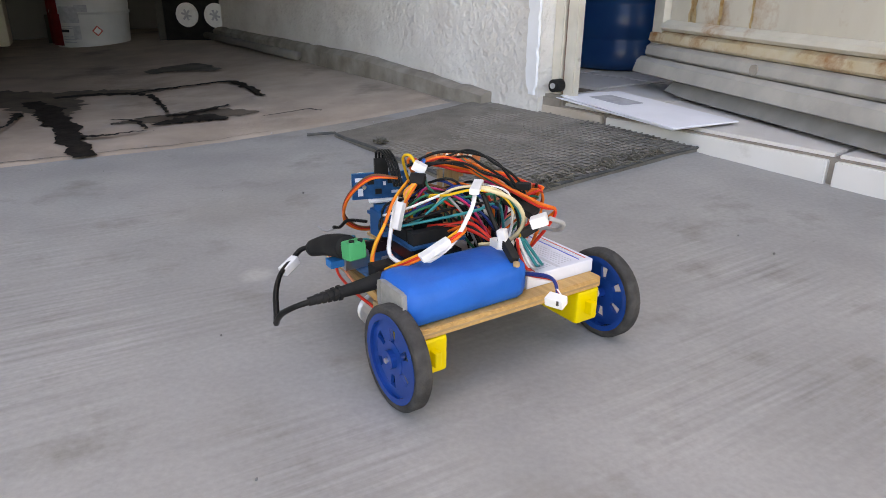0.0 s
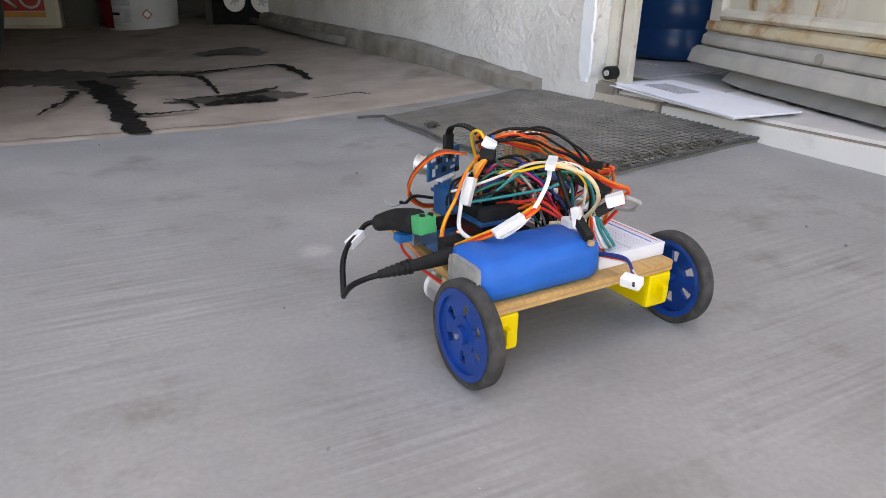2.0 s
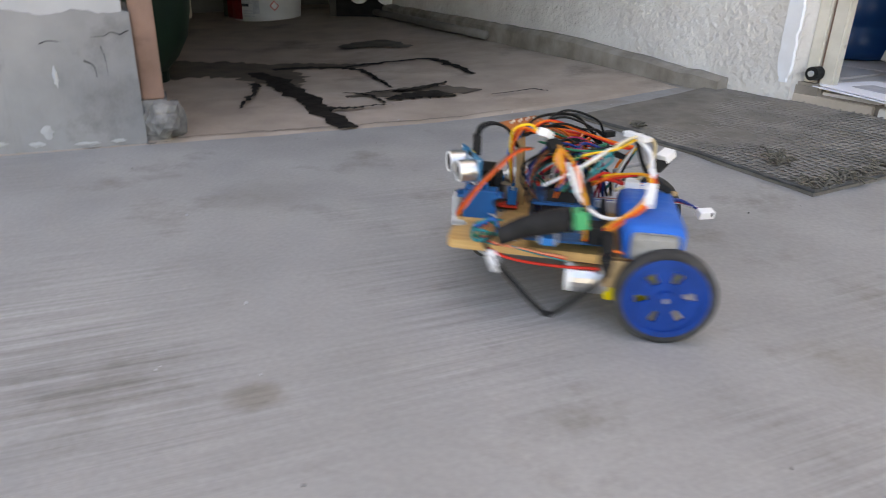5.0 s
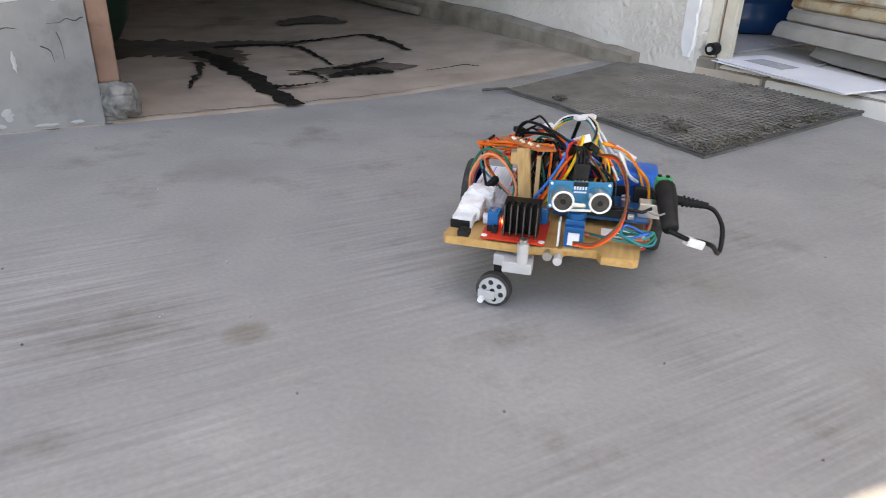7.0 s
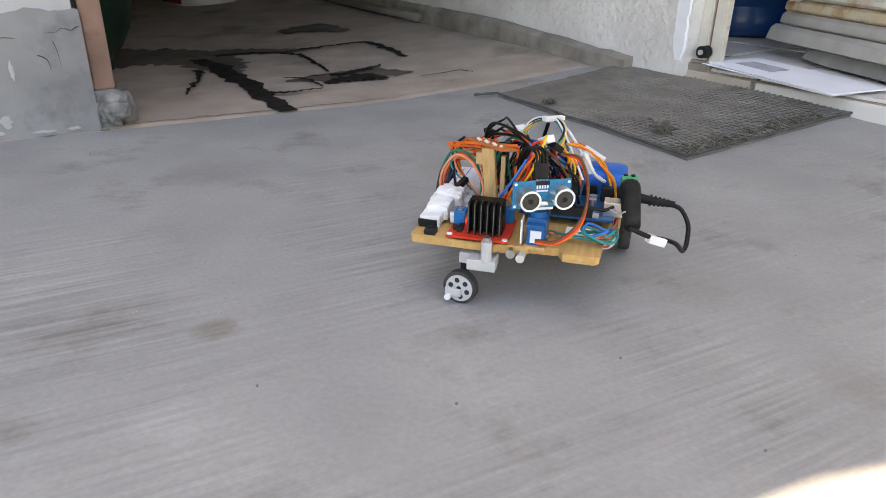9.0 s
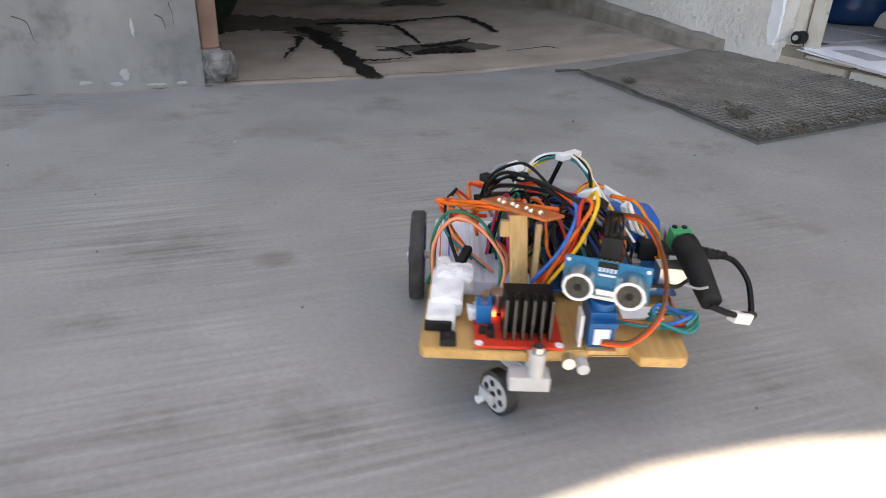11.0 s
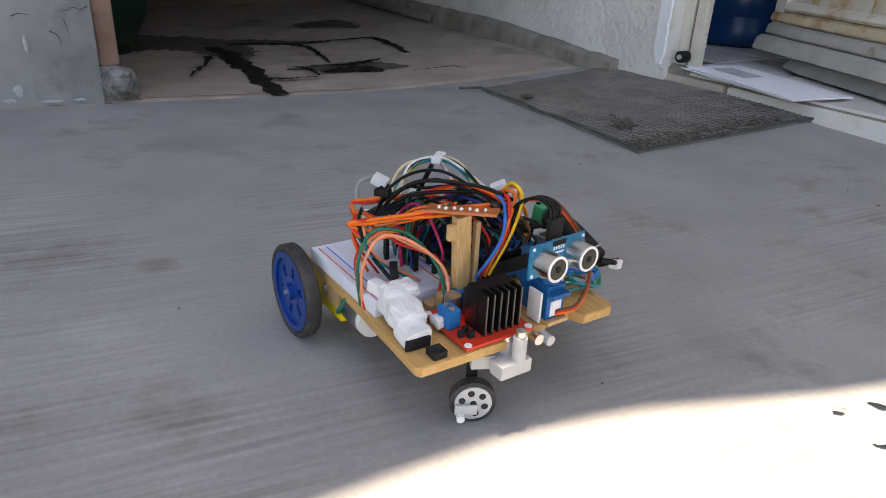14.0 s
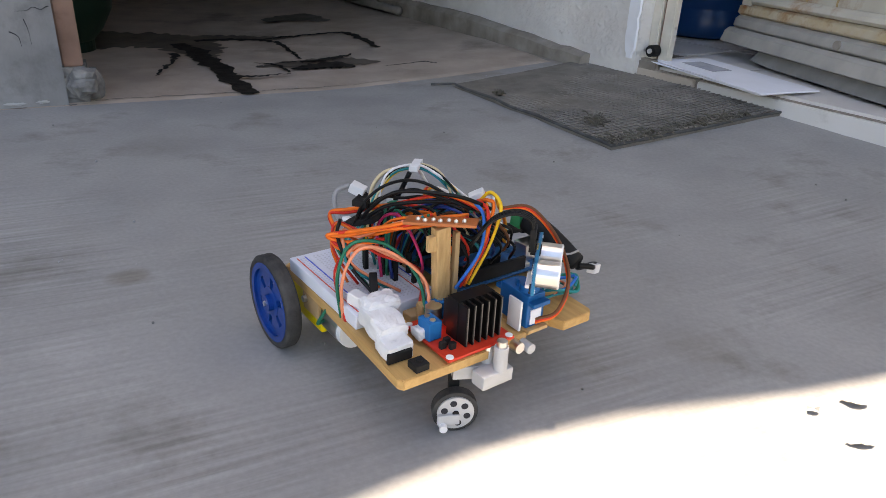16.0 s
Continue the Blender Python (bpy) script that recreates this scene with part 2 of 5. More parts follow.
# inner walls: the interior's dimness is carried by this dark colour
ROOM = material("shade_toned_room_paint", (0.19, 0.175, 0.16), 0.9, second=(0.15, 0.14, 0.125), scale=4)
PIPE = material("grey_pvc_pipe", (0.16, 0.145, 0.13), 0.6, second=(0.21, 0.19, 0.17), scale=20)
ROOF = material("roof_concrete", (0.4, 0.39, 0.37), 0.9, second=(0.46, 0.45, 0.43), scale=5)
SPECK = material("grey_speck", (0.34, 0.32, 0.29), 0.8, second=(0.46, 0.44, 0.40), scale=60)

PLY = material("plywood_face", (0.58, 0.35, 0.13), 0.5, second=(0.46, 0.265, 0.09), scale=26, stretch=(12, 1, 12), bump=0.15, stain=(0.3, 0.18, 0.08), stain_scale=30, stain_at=0.66)
WOOD = material("split_pale_wood", (0.56, 0.36, 0.16), 0.7, second=(0.42, 0.25, 0.10), scale=60, stretch=(6, 6, 1), bump=0.4)
TYRE = material("black_rubber", (0.035, 0.034, 0.033), 0.8, second=(0.07, 0.067, 0.064), scale=120, bump=0.3, bump_scale=500, gloss=0.2)
BLUE_RIM = material("blue_wheel_plastic", (0.0, 0.038, 0.21), 0.26, second=(0.0, 0.05, 0.27), scale=60, stain=(0.015, 0.06, 0.22), stain_scale=70, stain_at=0.66, gloss=0.38)
YELLOW = material("yellow_gearbox_plastic", (0.80, 0.60, 0.01), 0.4, second=(0.72, 0.52, 0.01), scale=70, gloss=0.25)
BATTERY = material("blue_shrink_wrap", (0.0, 0.105, 0.44), 0.42, second=(0.0, 0.125, 0.52), scale=40, bump=0.5, bump_scale=70, coat=0.04, gloss=0.2)
BAT_END = material("grey_cell_wrap", (0.20, 0.20, 0.19), 0.6, second=(0.32, 0.31, 0.29), scale=120)
WHITE = material("white_plastic", (0.80, 0.80, 0.80), 0.5, second=(0.72, 0.72, 0.71), scale=60)
BREAD = material("white_breadboard", (0.70, 0.73, 0.80), 0.45, second=(0.64, 0.67, 0.74), scale=60, bump=0.1)
HOLE = material("breadboard_holes", (0.55, 0.57, 0.62), 0.6)
SINK_EDGE = material("worn_fin_edge", (0.13, 0.13, 0.125), 0.4, 0.6)
RAIL_RED = material("red_rail_line", (0.70, 0.12, 0.08), 0.6)
RAIL_BLUE = material("blue_rail_line", (0.08, 0.14, 0.6), 0.6)
PCB_RED = material("red_circuit_board", (0.62, 0.045, 0.02), 0.4, second=(0.54, 0.035, 0.018), scale=90, gloss=0.25)
PCB_BLUE = material("blue_circuit_board", (0.006, 0.055, 0.15), 0.4, second=(0.012, 0.10, 0.25), scale=160, gloss=0.25)
PCB_TEAL = material("teal_circuit_board", (0.006, 0.15, 0.28), 0.4, second=(0.01, 0.19, 0.34), scale=160, gloss=0.25)
PCB_ORANGE = material("orange_strip_board", (0.46, 0.13, 0.03), 0.55, second=(0.36, 0.095, 0.02), scale=80, bump=0.2)
SINK = material("black_anodised", (0.012, 0.012, 0.012), 0.45, 0.5, gloss=0.2)
BLACK = material("black_plastic", (0.014, 0.014, 0.014), 0.6, second=(0.024, 0.024, 0.024), scale=80, gloss=0.12)
STEEL = material("bright_tin", (0.72, 0.71, 0.69), 0.28, 1.0, second=(0.62, 0.61, 0.59), scale=60)
MESH = material("sensor_mesh", (0.010, 0.010, 0.010), 0.5, 0.0, second=(0.035, 0.033, 0.03), scale=700)
SERVO = material("blue_servo_case", (0.001, 0.085, 0.25), 0.3, second=(0.003, 0.11, 0.32), scale=50, gloss=0.25)
TERMINAL = material("blue_terminal", (0.0, 0.14, 0.38), 0.45, gloss=0.25)
GREEN_T = material("green_terminal", (0.03, 0.33, 0.13), 0.45, second=(0.025, 0.28, 0.11), scale=60, gloss=0.25)
TAPE = material("white_tape", (0.74, 0.74, 0.74), 0.7, second=(0.6, 0.6, 0.6), scale=70, bump=0.5, bump_scale=120, stain=(0.42, 0.41, 0.39), stain_scale=60, stain_at=0.64)
GREY_P = material("light_grey_plastic", (0.50, 0.50, 0.50), 0.45, second=(0.43, 0.43, 0.43), scale=60)
GOLD = material("brass_pin", (0.75, 0.55, 0.2), 0.3, 1.0)
SOLDER = material("solder_blob", (0.78, 0.76, 0.70), 0.3, 0.9)
CARD = material("brown_cardboard", (0.36, 0.23, 0.11), 0.85, second=(0.45, 0.3, 0.15), scale=50)
INK = material("black_ink", (0.03, 0.03, 0.035), 0.7, gloss=0.2)
LED = bpy.data.materials.new("red_led")
LED.use_nodes = True
LED.node_tree.nodes["Principled BSDF"].inputs["Base Color"].default_value = (0.8, 0.02, 0.01, 1)
LED.node_tree.nodes["Principled BSDF"].inputs["Emission Color"].default_value = (1, 0.08, 0.03, 1)
LED.node_tree.nodes["Principled BSDF"].inputs["Emission Strength"].default_value = 4.0
WIRE = {k: material(k + "_wire", c, 0.42, second=tuple(v * 0.8 for v in c), scale=150, gloss=0.22) for k, c in dict(
    red=(0.66, 0.035, 0.02), orange=(0.86, 0.17, 0.02), yellow=(0.88, 0.52, 0.03), white=(0.80, 0.80, 0.80), black=(0.007, 0.007, 0.007),
    green=(0.01, 0.16, 0.09), teal=(0.01, 0.24, 0.26), blue=(0.02, 0.16, 0.55), navy=(0.015, 0.04, 0.2), brown=(0.16, 0.06, 0.025), salmon=(0.86, 0.30, 0.16),
    grey=(0.33, 0.33, 0.33), magenta=(0.5, 0.03, 0.12), amber=(0.85, 0.36, 0.03), cream=(0.70, 0.58, 0.36)).items()}


# ---- mesh helpers ----
def part(name, bm, mat, parent=None, label="", scale=1.0, smooth=False, kind=""):
    me = bpy.data.meshes.new(name)
    if scale != 1.0:
        bmesh.ops.scale(bm, vec=(scale,) * 3, verts=bm.verts)
    bmesh.ops.recalc_face_normals(bm, faces=bm.faces)
    for f in bm.faces:
        f.smooth = smooth
    bm.to_mesh(me)
    bm.free()
    me.materials.append(mat)
    ob = new(name, me)
    ob.parent = parent
    if label:
        ob["label"] = label
    if kind:
        ob["kind"] = kind
    return ob


def thing(name, label, category, group="", kind=""):
    return tagged(new(name), label, category, group, kind)


def add_box(bm, c, s, bevel=0.0, m=None):
    r = bmesh.ops.create_cube(bm, size=1.0, matrix=Matrix.Translation(c) @ Matrix.Diagonal((*s, 1)))
    vs = r["verts"]
    if bevel:
        es = list({e for v in vs for e in v.link_edges})
        out = bmesh.ops.bevel(bm, geom=es, offset=bevel, segments=2, affect="EDGES", profile=0.6)
        vs = list({v for f in out["faces"] for v in f.verts} | {v for v in vs if v.is_valid})
    if m is not None:
        bmesh.ops.transform(bm, matrix=m, verts=vs)
    return vs


def box(c, s, bevel=0.0, m=None):
    bm = bmesh.new()
    add_box(bm, c, s, bevel)
    if m is not None:
        bmesh.ops.transform(bm, matrix=m, verts=bm.verts)
    return bm


def add_cyl(bm, c, r, h, axis="z", n=20, r2=None):
    rot = {"z": Matrix(), "x": Matrix.Rotation(radians(90), 4, "Y"), "y": Matrix.Rotation(radians(-90), 4, "X")}[axis]
    bmesh.ops.create_cone(bm, cap_ends=True, segments=n, radius1=r, radius2=r if r2 is None else r2, depth=h, matrix=Matrix.Translation(c) @ rot)


def cyl(c, r, h, axis="z", n=20, r2=None):
    bm = bmesh.new()
    add_cyl(bm, c, r, h, axis, n, r2)
    return bm


def smooth_path(pts, steps=6):
    p = [Vector(q) for q in pts]
    if len(p) < 3:
        return p
    p = [2 * p[0] - p[1]] + p + [2 * p[-1] - p[-2]]
    out = []
    for i in range(1, len(p) - 2):
        a, b, c, d = p[i - 1:i + 3]
        for k in range(steps):
            t = k / steps
            out.append(0.5 * ((2 * b) + (c - a) * t + (2 * a - 5 * b + 4 * c - d) * t * t + (3 * b - a - 3 * c + d) * t ** 3))
    out.append(p[-2])
    return out


def add_tube(bm, pts, r, n=6, taper=None):
    rings, up = [], Vector((0.13, 0.21, 1)).normalized()
    for i, q in enumerate(pts):
        d = (pts[min(i + 1, len(pts) - 1)] - pts[max(i - 1, 0)]).normalized()
        side = d.cross(up)
        if side.length < 0.05:
            side = d.cross(Vector((1, 0, 0)))
        side.normalize()
        up2 = side.cross(d).normalized()
        rr = r if taper is None else r * taper(i / max(1, len(pts) - 1))
        rings.append([bm.verts.new(q + (side * math.cos(a) + up2 * math.sin(a)) * rr) for a in [2 * math.pi * k / n for k in range(n)]])
    for a, b in zip(rings, rings[1:]):
        for k in range(n):
            bm.faces.new((a[k], a[(k + 1) % n], b[(k + 1) % n], b[k]))
    bm.faces.new(rings[0])
    bm.faces.new(rings[-1][::-1])


def tube(pts, r, n=6, steps=6, taper=None):
    bm = bmesh.new()
    add_tube(bm, smooth_path(pts, steps), r, n, taper)
    return bm


def lathe(profile, n=40, c=(0, 0, 0)):
    bm = bmesh.new()
    rings = [[bm.verts.new((c[0] + r * math.cos(2 * math.pi * k / n), c[1] + r * math.sin(2 * math.pi * k / n), c[2] + z)) for k in range(n)] for r, z in profile]
    for a, b in zip(rings, rings[1:]):
        for k in range(n):
            bm.faces.new((a[k], a[(k + 1) % n], b[(k + 1) % n], b[k]))
    bm.faces.new(rings[0][::-1])
    bm.faces.new(rings[-1])
    return bm


def prism(outline, z0, z1, bevel=0.0):
    bm = bmesh.new()
    lo = [bm.verts.new((x, y, z0)) for x, y in outline]
    hi = [bm.verts.new((x, y, z1)) for x, y in outline]
    bm.faces.new(lo[::-1])
    bm.faces.new(hi)
    for i in range(len(lo)):
        j = (i + 1) % len(lo)
        bm.faces.new((lo[i], lo[j], hi[j], hi[i]))
    if bevel:
        bmesh.ops.bevel(bm, geom=bm.edges[:], offset=bevel, segments=2, affect="EDGES")
    return bm


def strip_box(p, q, z0, z1, inner, outer=0.0):
    """A straight wall from p to q on plan; outer is proud of the line on the yard side, inner behind it."""
    d = (Vector(q) - Vector(p)).normalized()
    nrm = Vector((-d.y, d.x))
    a, b = Vector(p), Vector(q)
    return prism([tuple(a - nrm * outer), tuple(b - nrm * outer), tuple(b + nrm * inner), tuple(a + nrm * inner)], z0, z1)


# ---- ground ----
WALL_A, WALL_DIR = Vector((0.075, 1.19)), Vector((0.61, -0.792))   # garage side wall on plan
STEP_A, STEP_DIR = Vector((0.40, 0.825)), Vector((0.656, -0.755))  # front of the door step
TREAD = 0.052


def rise(x, y):
    """The paving rises towards the wall and the step."""
    s = min(-(x - WALL_A.x) * 0.792 - (y - WALL_A.y) * 0.61, -(x - STEP_A.x) * 0.755 - (y - STEP_A.y) * 0.656)
    k = (x - STEP_A.x) * 0.656 - (y - STEP_A.y) * 0.755
    return (0.030 - 0.012 * max(0.0, min(1.0, (k + 0.25) / 0.35))) * max(0.0, min(1.0, 1 - s / 0.45)) ** 1.3


def on_ground(x, y, dz=0.0):
    return (x, y, rise(x, y) + dz)


def step_at(k, inward=0.0):
    """A place along the front of the step, k metres from its reference, and so far inside."""
    return (STEP_A.x + STEP_DIR.x * k + 0.755 * inward, STEP_A.y + STEP_DIR.y * k + 0.656 * inward)


def wall_at(k, inward=0.0):
    return (WALL_A.x - WALL_DIR.x * k + 0.792 * inward, WALL_A.y - WALL_DIR.y * k + 0.61 * inward)


def front_at(k, inward=0.0):
    """A place along the garage front, k metres from the pillar's corner."""
    return (-0.662 + FX * k + IX * inward, 0.766 + FY * k + IY * inward)


def build_ground():
    bm = bmesh.new()
    xs = [-60, -12, -4] + [-2.2 + 0.05 * i for i in range(81)] + [4, 12, 60]
    ys = [-60, -12, -4] + [-1.6 + 0.05 * i for i in range(101)] + [6, 14, 60]
    vs = [[bm.verts.new((x, y, rise(x, y) + 0.0006 * noise.noise((x * 9, y * 9, 0)))) for y in ys] for x in xs]
    for i in range(len(xs) - 1):
        for j in range(len(ys) - 1):
            bm.faces.new((vs[i][j], vs[i + 1][j], vs[i + 1][j + 1], vs[i][j + 1]))
    tagged(part("ground", bm, DRIVE, smooth=True), "grey broomed concrete driveway with streaks and stains", "driveway", kind="structure")


def sheet(name, corners, mat, dz, label, n=24):
    """A thin slab over the ground between four corners on plan, following its rise."""
    bm = bmesh.new()
    a, b, c, d = [Vector(v) for v in corners]
    g = [[None] * (n + 1) for _ in range(n + 1)]
    for i in range(n + 1):
        for j in range(n + 1):
            u, v = i / n, j / n
            q = (a * (1 - u) + b * u) * (1 - v) + (d * (1 - u) + c * u) * v
            if j == 0:
                q = q + Vector((IX, IY)) * 0.006 * noise.noise((u * 30, 3, 0))
            g[i][j] = bm.verts.new(on_ground(q.x, q.y, dz))
    for i in range(n):
        for j in range(n):
            bm.faces.new((g[i][j], g[i + 1][j], g[i + 1][j + 1], g[i][j + 1]))
    ring = [e for e in bm.edges if len(e.link_faces) == 1]
    ext = bmesh.ops.extrude_edge_only(bm, edges=ring)
    mid = (a + b + c + d) / 4
    for v in ext["geom"]:
        if isinstance(v, bmesh.types.BMVert):
            q = mid + (v.co.xy - mid) * 1.02
            v.co = on_ground(q.x, q.y, -0.0015)
    return tagged(part(name, bm, mat), label, "floor", kind="structure")


def patch(name, line, widths, mat, label, dz=0.0062, seed=1):
    """A ragged dark strip where the slab has broken out, along a line with varying width."""
    pts = smooth_path([(x, y, 0) for x, y in line], 16)
    bm = bmesh.new()
    lo, hi = [], []
    for i, q in enumerate(pts):
        t = i / (len(pts) - 1) * (len(widths) - 1)
        k = min(int(t), len(widths) - 2)
        w = widths[k] + (widths[k + 1] - widths[k]) * (t - k)
        d = (pts[min(i + 1, len(pts) - 1)] - pts[max(i - 1, 0)]).normalized()
        side = Vector((-d.y, d.x, 0))
        q = q + side * 0.007 * noise.noise((i * 0.23, seed * 11.7, 2)) + side * 0.004 * noise.noise((i * 0.8, seed * 4.7, 5))
        a = q + side * (w * (0.5 + 0.26 * noise.noise((i * 0.31, seed * 7.3, 0))) + min(0.004, 0.3 * w) * noise.noise((i * 1.1, seed * 3.1, 4)))
        b = q - side * (w * (0.5 + 0.26 * noise.noise((i * 0.29, seed * 5.1, 9))) + min(0.004, 0.3 * w) * noise.noise((i * 1.2, seed * 2.7, 6)))
        lo.append(bm.verts.new(on_ground(a.x, a.y, dz)))
        hi.append(bm.verts.new(on_ground(b.x, b.y, dz)))
    for i in range(len(pts) - 1):
        bm.faces.new((lo[i], lo[i + 1], hi[i + 1], hi[i]))
    return tagged(part(name, bm, mat), label, "crack", kind="structure")


build_ground()
sheet("floor", [front_at(-0.75), front_at(0.80), front_at(0.95, 2.0), front_at(-0.9, 2.0)], GARAGE_FLOOR, 0.002,
      "worn brown-grey concrete garage floor, cracked and oil stained")
SEAM = material("seam_dirt", (0.10, 0.092, 0.08), 0.9, second=(0.2, 0.185, 0.165), scale=60)
patch("seam", [front_at(u, 0.001 + 0.004 * noise.noise((u * 9, 5, 0))) for u in (0.02, 0.09, 0.17, 0.25, 0.33, 0.42, 0.5)], [0.004, 0.002, 0.0035, 0.0018, 0.003, 0.0015, 0.001], SEAM, "dirty seam between driveway and garage slab", dz=0.0032, seed=41)
patch("seam", [front_at(u, -0.005 - 0.003 * noise.noise((u * 12, 8, 0))) for u in (-0.6, -0.45, -0.3, -0.18, -0.08, -0.01, 0.03)], [0.004, 0.006, 0.003, 0.007, 0.004, 0.008, 0.004], SEAM, "dirt along the foot of the pillar", dz=0.001, seed=42)


def crack(i, line, widths):
    patch("crack", line, widths, DARK_FILL, "dark earth-filled break in the concrete floor", dz=0.0036 + 0.0004 * i, seed=i + 1)


crack(0, [(-0.759, 1.274), (-0.675, 1.194), (-0.601, 1.099), (-0.52, 0.99), (-0.448, 0.895)], [0.03, 0.045, 0.042, 0.034, 0.028])
crack(1, [(-0.741, 1.319), (-0.682, 1.369), (-0.621, 1.377), (-0.575, 1.36)], [0.022, 0.03, 0.02, 0.012])
crack(2, [(-0.621, 1.377), (-0.58, 1.42), (-0.533, 1.453), (-0.464, 1.486), (-0.406, 1.422), (-0.344, 1.323)], [0.012, 0.016, 0.009, 0.018, 0.02, 0.01])
crack(3, [(-0.579, 1.363), (-0.515, 1.271), (-0.466, 1.19)], [0.014, 0.009, 0.006])
crack(4, [(-0.448, 1.092), (-0.422, 1.125), (-0.386, 1.146), (-0.345, 1.134)], [0.012, 0.045, 0.05, 0.008])
crack(5, [(-0.455, 1.157), (-0.41, 1.196), (-0.379, 1.248)], [0.016, 0.022, 0.004])
crack(6, [(-0.53, 1.118), (-0.491, 1.118), (-0.442, 1.059)], [0.005, 0.01, 0.005])
crack(7, [(-0.495, 1.127), (-0.462, 1.156)], [0.005, 0.008])
crack(8, [(-0.509, 0.994), (-0.479, 1.003), (-0.465, 1.019), (-0.439, 1.048)], [0.018, 0.012, 0.007, 0.004])
crack(9, [(-0.289, 1.14), (-0.258, 1.16), (-0.224, 1.182), (-0.201, 1.167)], [0.003, 0.004, 0.006, 0.003])
crack(10, [(-0.63, 0.95), (-0.652, 1.033), (-0.658, 1.058), (-0.678, 1.114), (-0.7, 1.15)], [0.003, 0.01, 0.005, 0.012, 0.02])
patch("floor_stain", [(-1.08, 1.20), (-0.95, 1.25), (-0.84, 1.29), (-0.76, 1.285), (-0.69, 1.22), (-0.63, 1.14)], [0.24, 0.23, 0.20, 0.16, 0.11, 0.03], WET, "wide dark damp stain on the concrete floor", dz=0.0031, seed=33)
patch("floor_stain", [(-0.52, 1.10), (-0.45, 1.15), (-0.38, 1.18), (-0.31, 1.19)], [0.01, 0.085, 0.09, 0.01], WET, "dark damp stain round the broken concrete", dz=0.0033, seed=34)
patch("floor_stain", [(-0.80, 1.31), (-0.73, 1.381), (-0.68, 1.40), (-0.60, 1.41), (-0.55, 1.44)], [0.04, 0.075, 0.06, 0.05, 0.01], WET, "dark damp band along the break in the floor", dz=0.0027, seed=36)
patch("floor_stain", [(-0.70, 1.62), (-0.63, 1.68), (-0.54, 1.63)], [0.05, 0.12, 0.02], OIL, "dark oily stain on the concrete floor", seed=31)


# ---- garage: side wall, pillar, back, roof ----
tagged(part("wall_side", strip_box(wall_at(2.15), wall_at(-0.112), -0.02, 2.3, 0.05), PLASTER), "rough white plastered wall with stains", "wall", kind="structure")


def build_wall_edge():
    """The painted corner beside the door, its edges chipped."""
    bm = bmesh.new()
    zs = [0.060 + 0.006 * i for i in range(75)] + [2.3]
    rows = []
    for z in zs:
        chip = max(0.0, noise.noise((z * 70, 2, 0))) * 0.006 + max(0.0, 1 - (z - 0.060) / 0.03) * 0.007
        chip2 = max(0.0, noise.noise((z * 85, 9, 0))) * 0.005 + max(0.0, 1 - (z - 0.060) / 0.02) * 0.004
        rows.append([bm.verts.new(wall_at(k, d) + (z,)) for k, d in ((-0.083 - chip, -0.0004), (-0.0845 - chip, -0.003), (-0.1085 + chip2, -0.003), (-0.110 + chip2, -0.0004), (-0.110, 0.03), (-0.084, 0.03))])
    for a, b in zip(rows, rows[1:]):
        for k in range(6):
            bm.faces.new((a[k], a[(k + 1) % 6], b[(k + 1) % 6], b[k]))
    bm.faces.new(rows[0])
    bm.faces.new(rows[-1][::-1])
    tagged(part("wall_edge", bm, PLASTER_EDGE), "white painted plaster edge beside the door, chipped", "wall", kind="structure")


build_wall_edge()


def build_curb():
    bm = bmesh.new()
    n = 60
    rings = []
    for i in range(n + 1):
        k = 1.7 * (1 - i / n) - 0.002
        top = 0.022 + 0.02 * min(1.0, max(0.0, k) / 0.4) + 0.004 * noise.noise((k * 14, 1, 0)) + 0.003 * noise.noise((k * 50, 4, 0))
        proud = 0.022 + 0.004 * noise.noise((k * 18, 2, 0))
        x, y = wall_at(k, -proud)
        z = rise(x, y)
        ring = [wall_at(k, -proud) + (z - 0.01,), wall_at(k, -proud) + (z + top * 0.8,), wall_at(k, -proud * 0.6) + (z + top,), wall_at(k, 0.02) + (z + top + 0.002,), wall_at(k, 0.02) + (z - 0.01,)]
        rings.append([bm.verts.new(v) for v in ring])
    for a, b in zip(rings, rings[1:]):
        for k in range(5):
            bm.faces.new((a[k], a[(k + 1) % 5], b[(k + 1) % 5], b[k]))
    bm.faces.new(rings[0])
    bm.faces.new(rings[-1][::-1])
    tagged(part("curb", bm, CURB), "worn grey cement plinth along the wall's foot", "curb", kind="structure")


build_curb()
pipe_pts = [Vector(on_ground(*wall_at(k, -0.036), 0.016)) for k in (1.45, 1.2, 0.95, 0.69)]
pipe = bmesh.new()
add_tube(pipe, pipe_pts, 0.0105, 14)
tagged(part("pipe", pipe, PIPE, smooth=True), "grey plastic pipe lying along the wall on the floor", "pipe")

PILLAR_W = 0.62


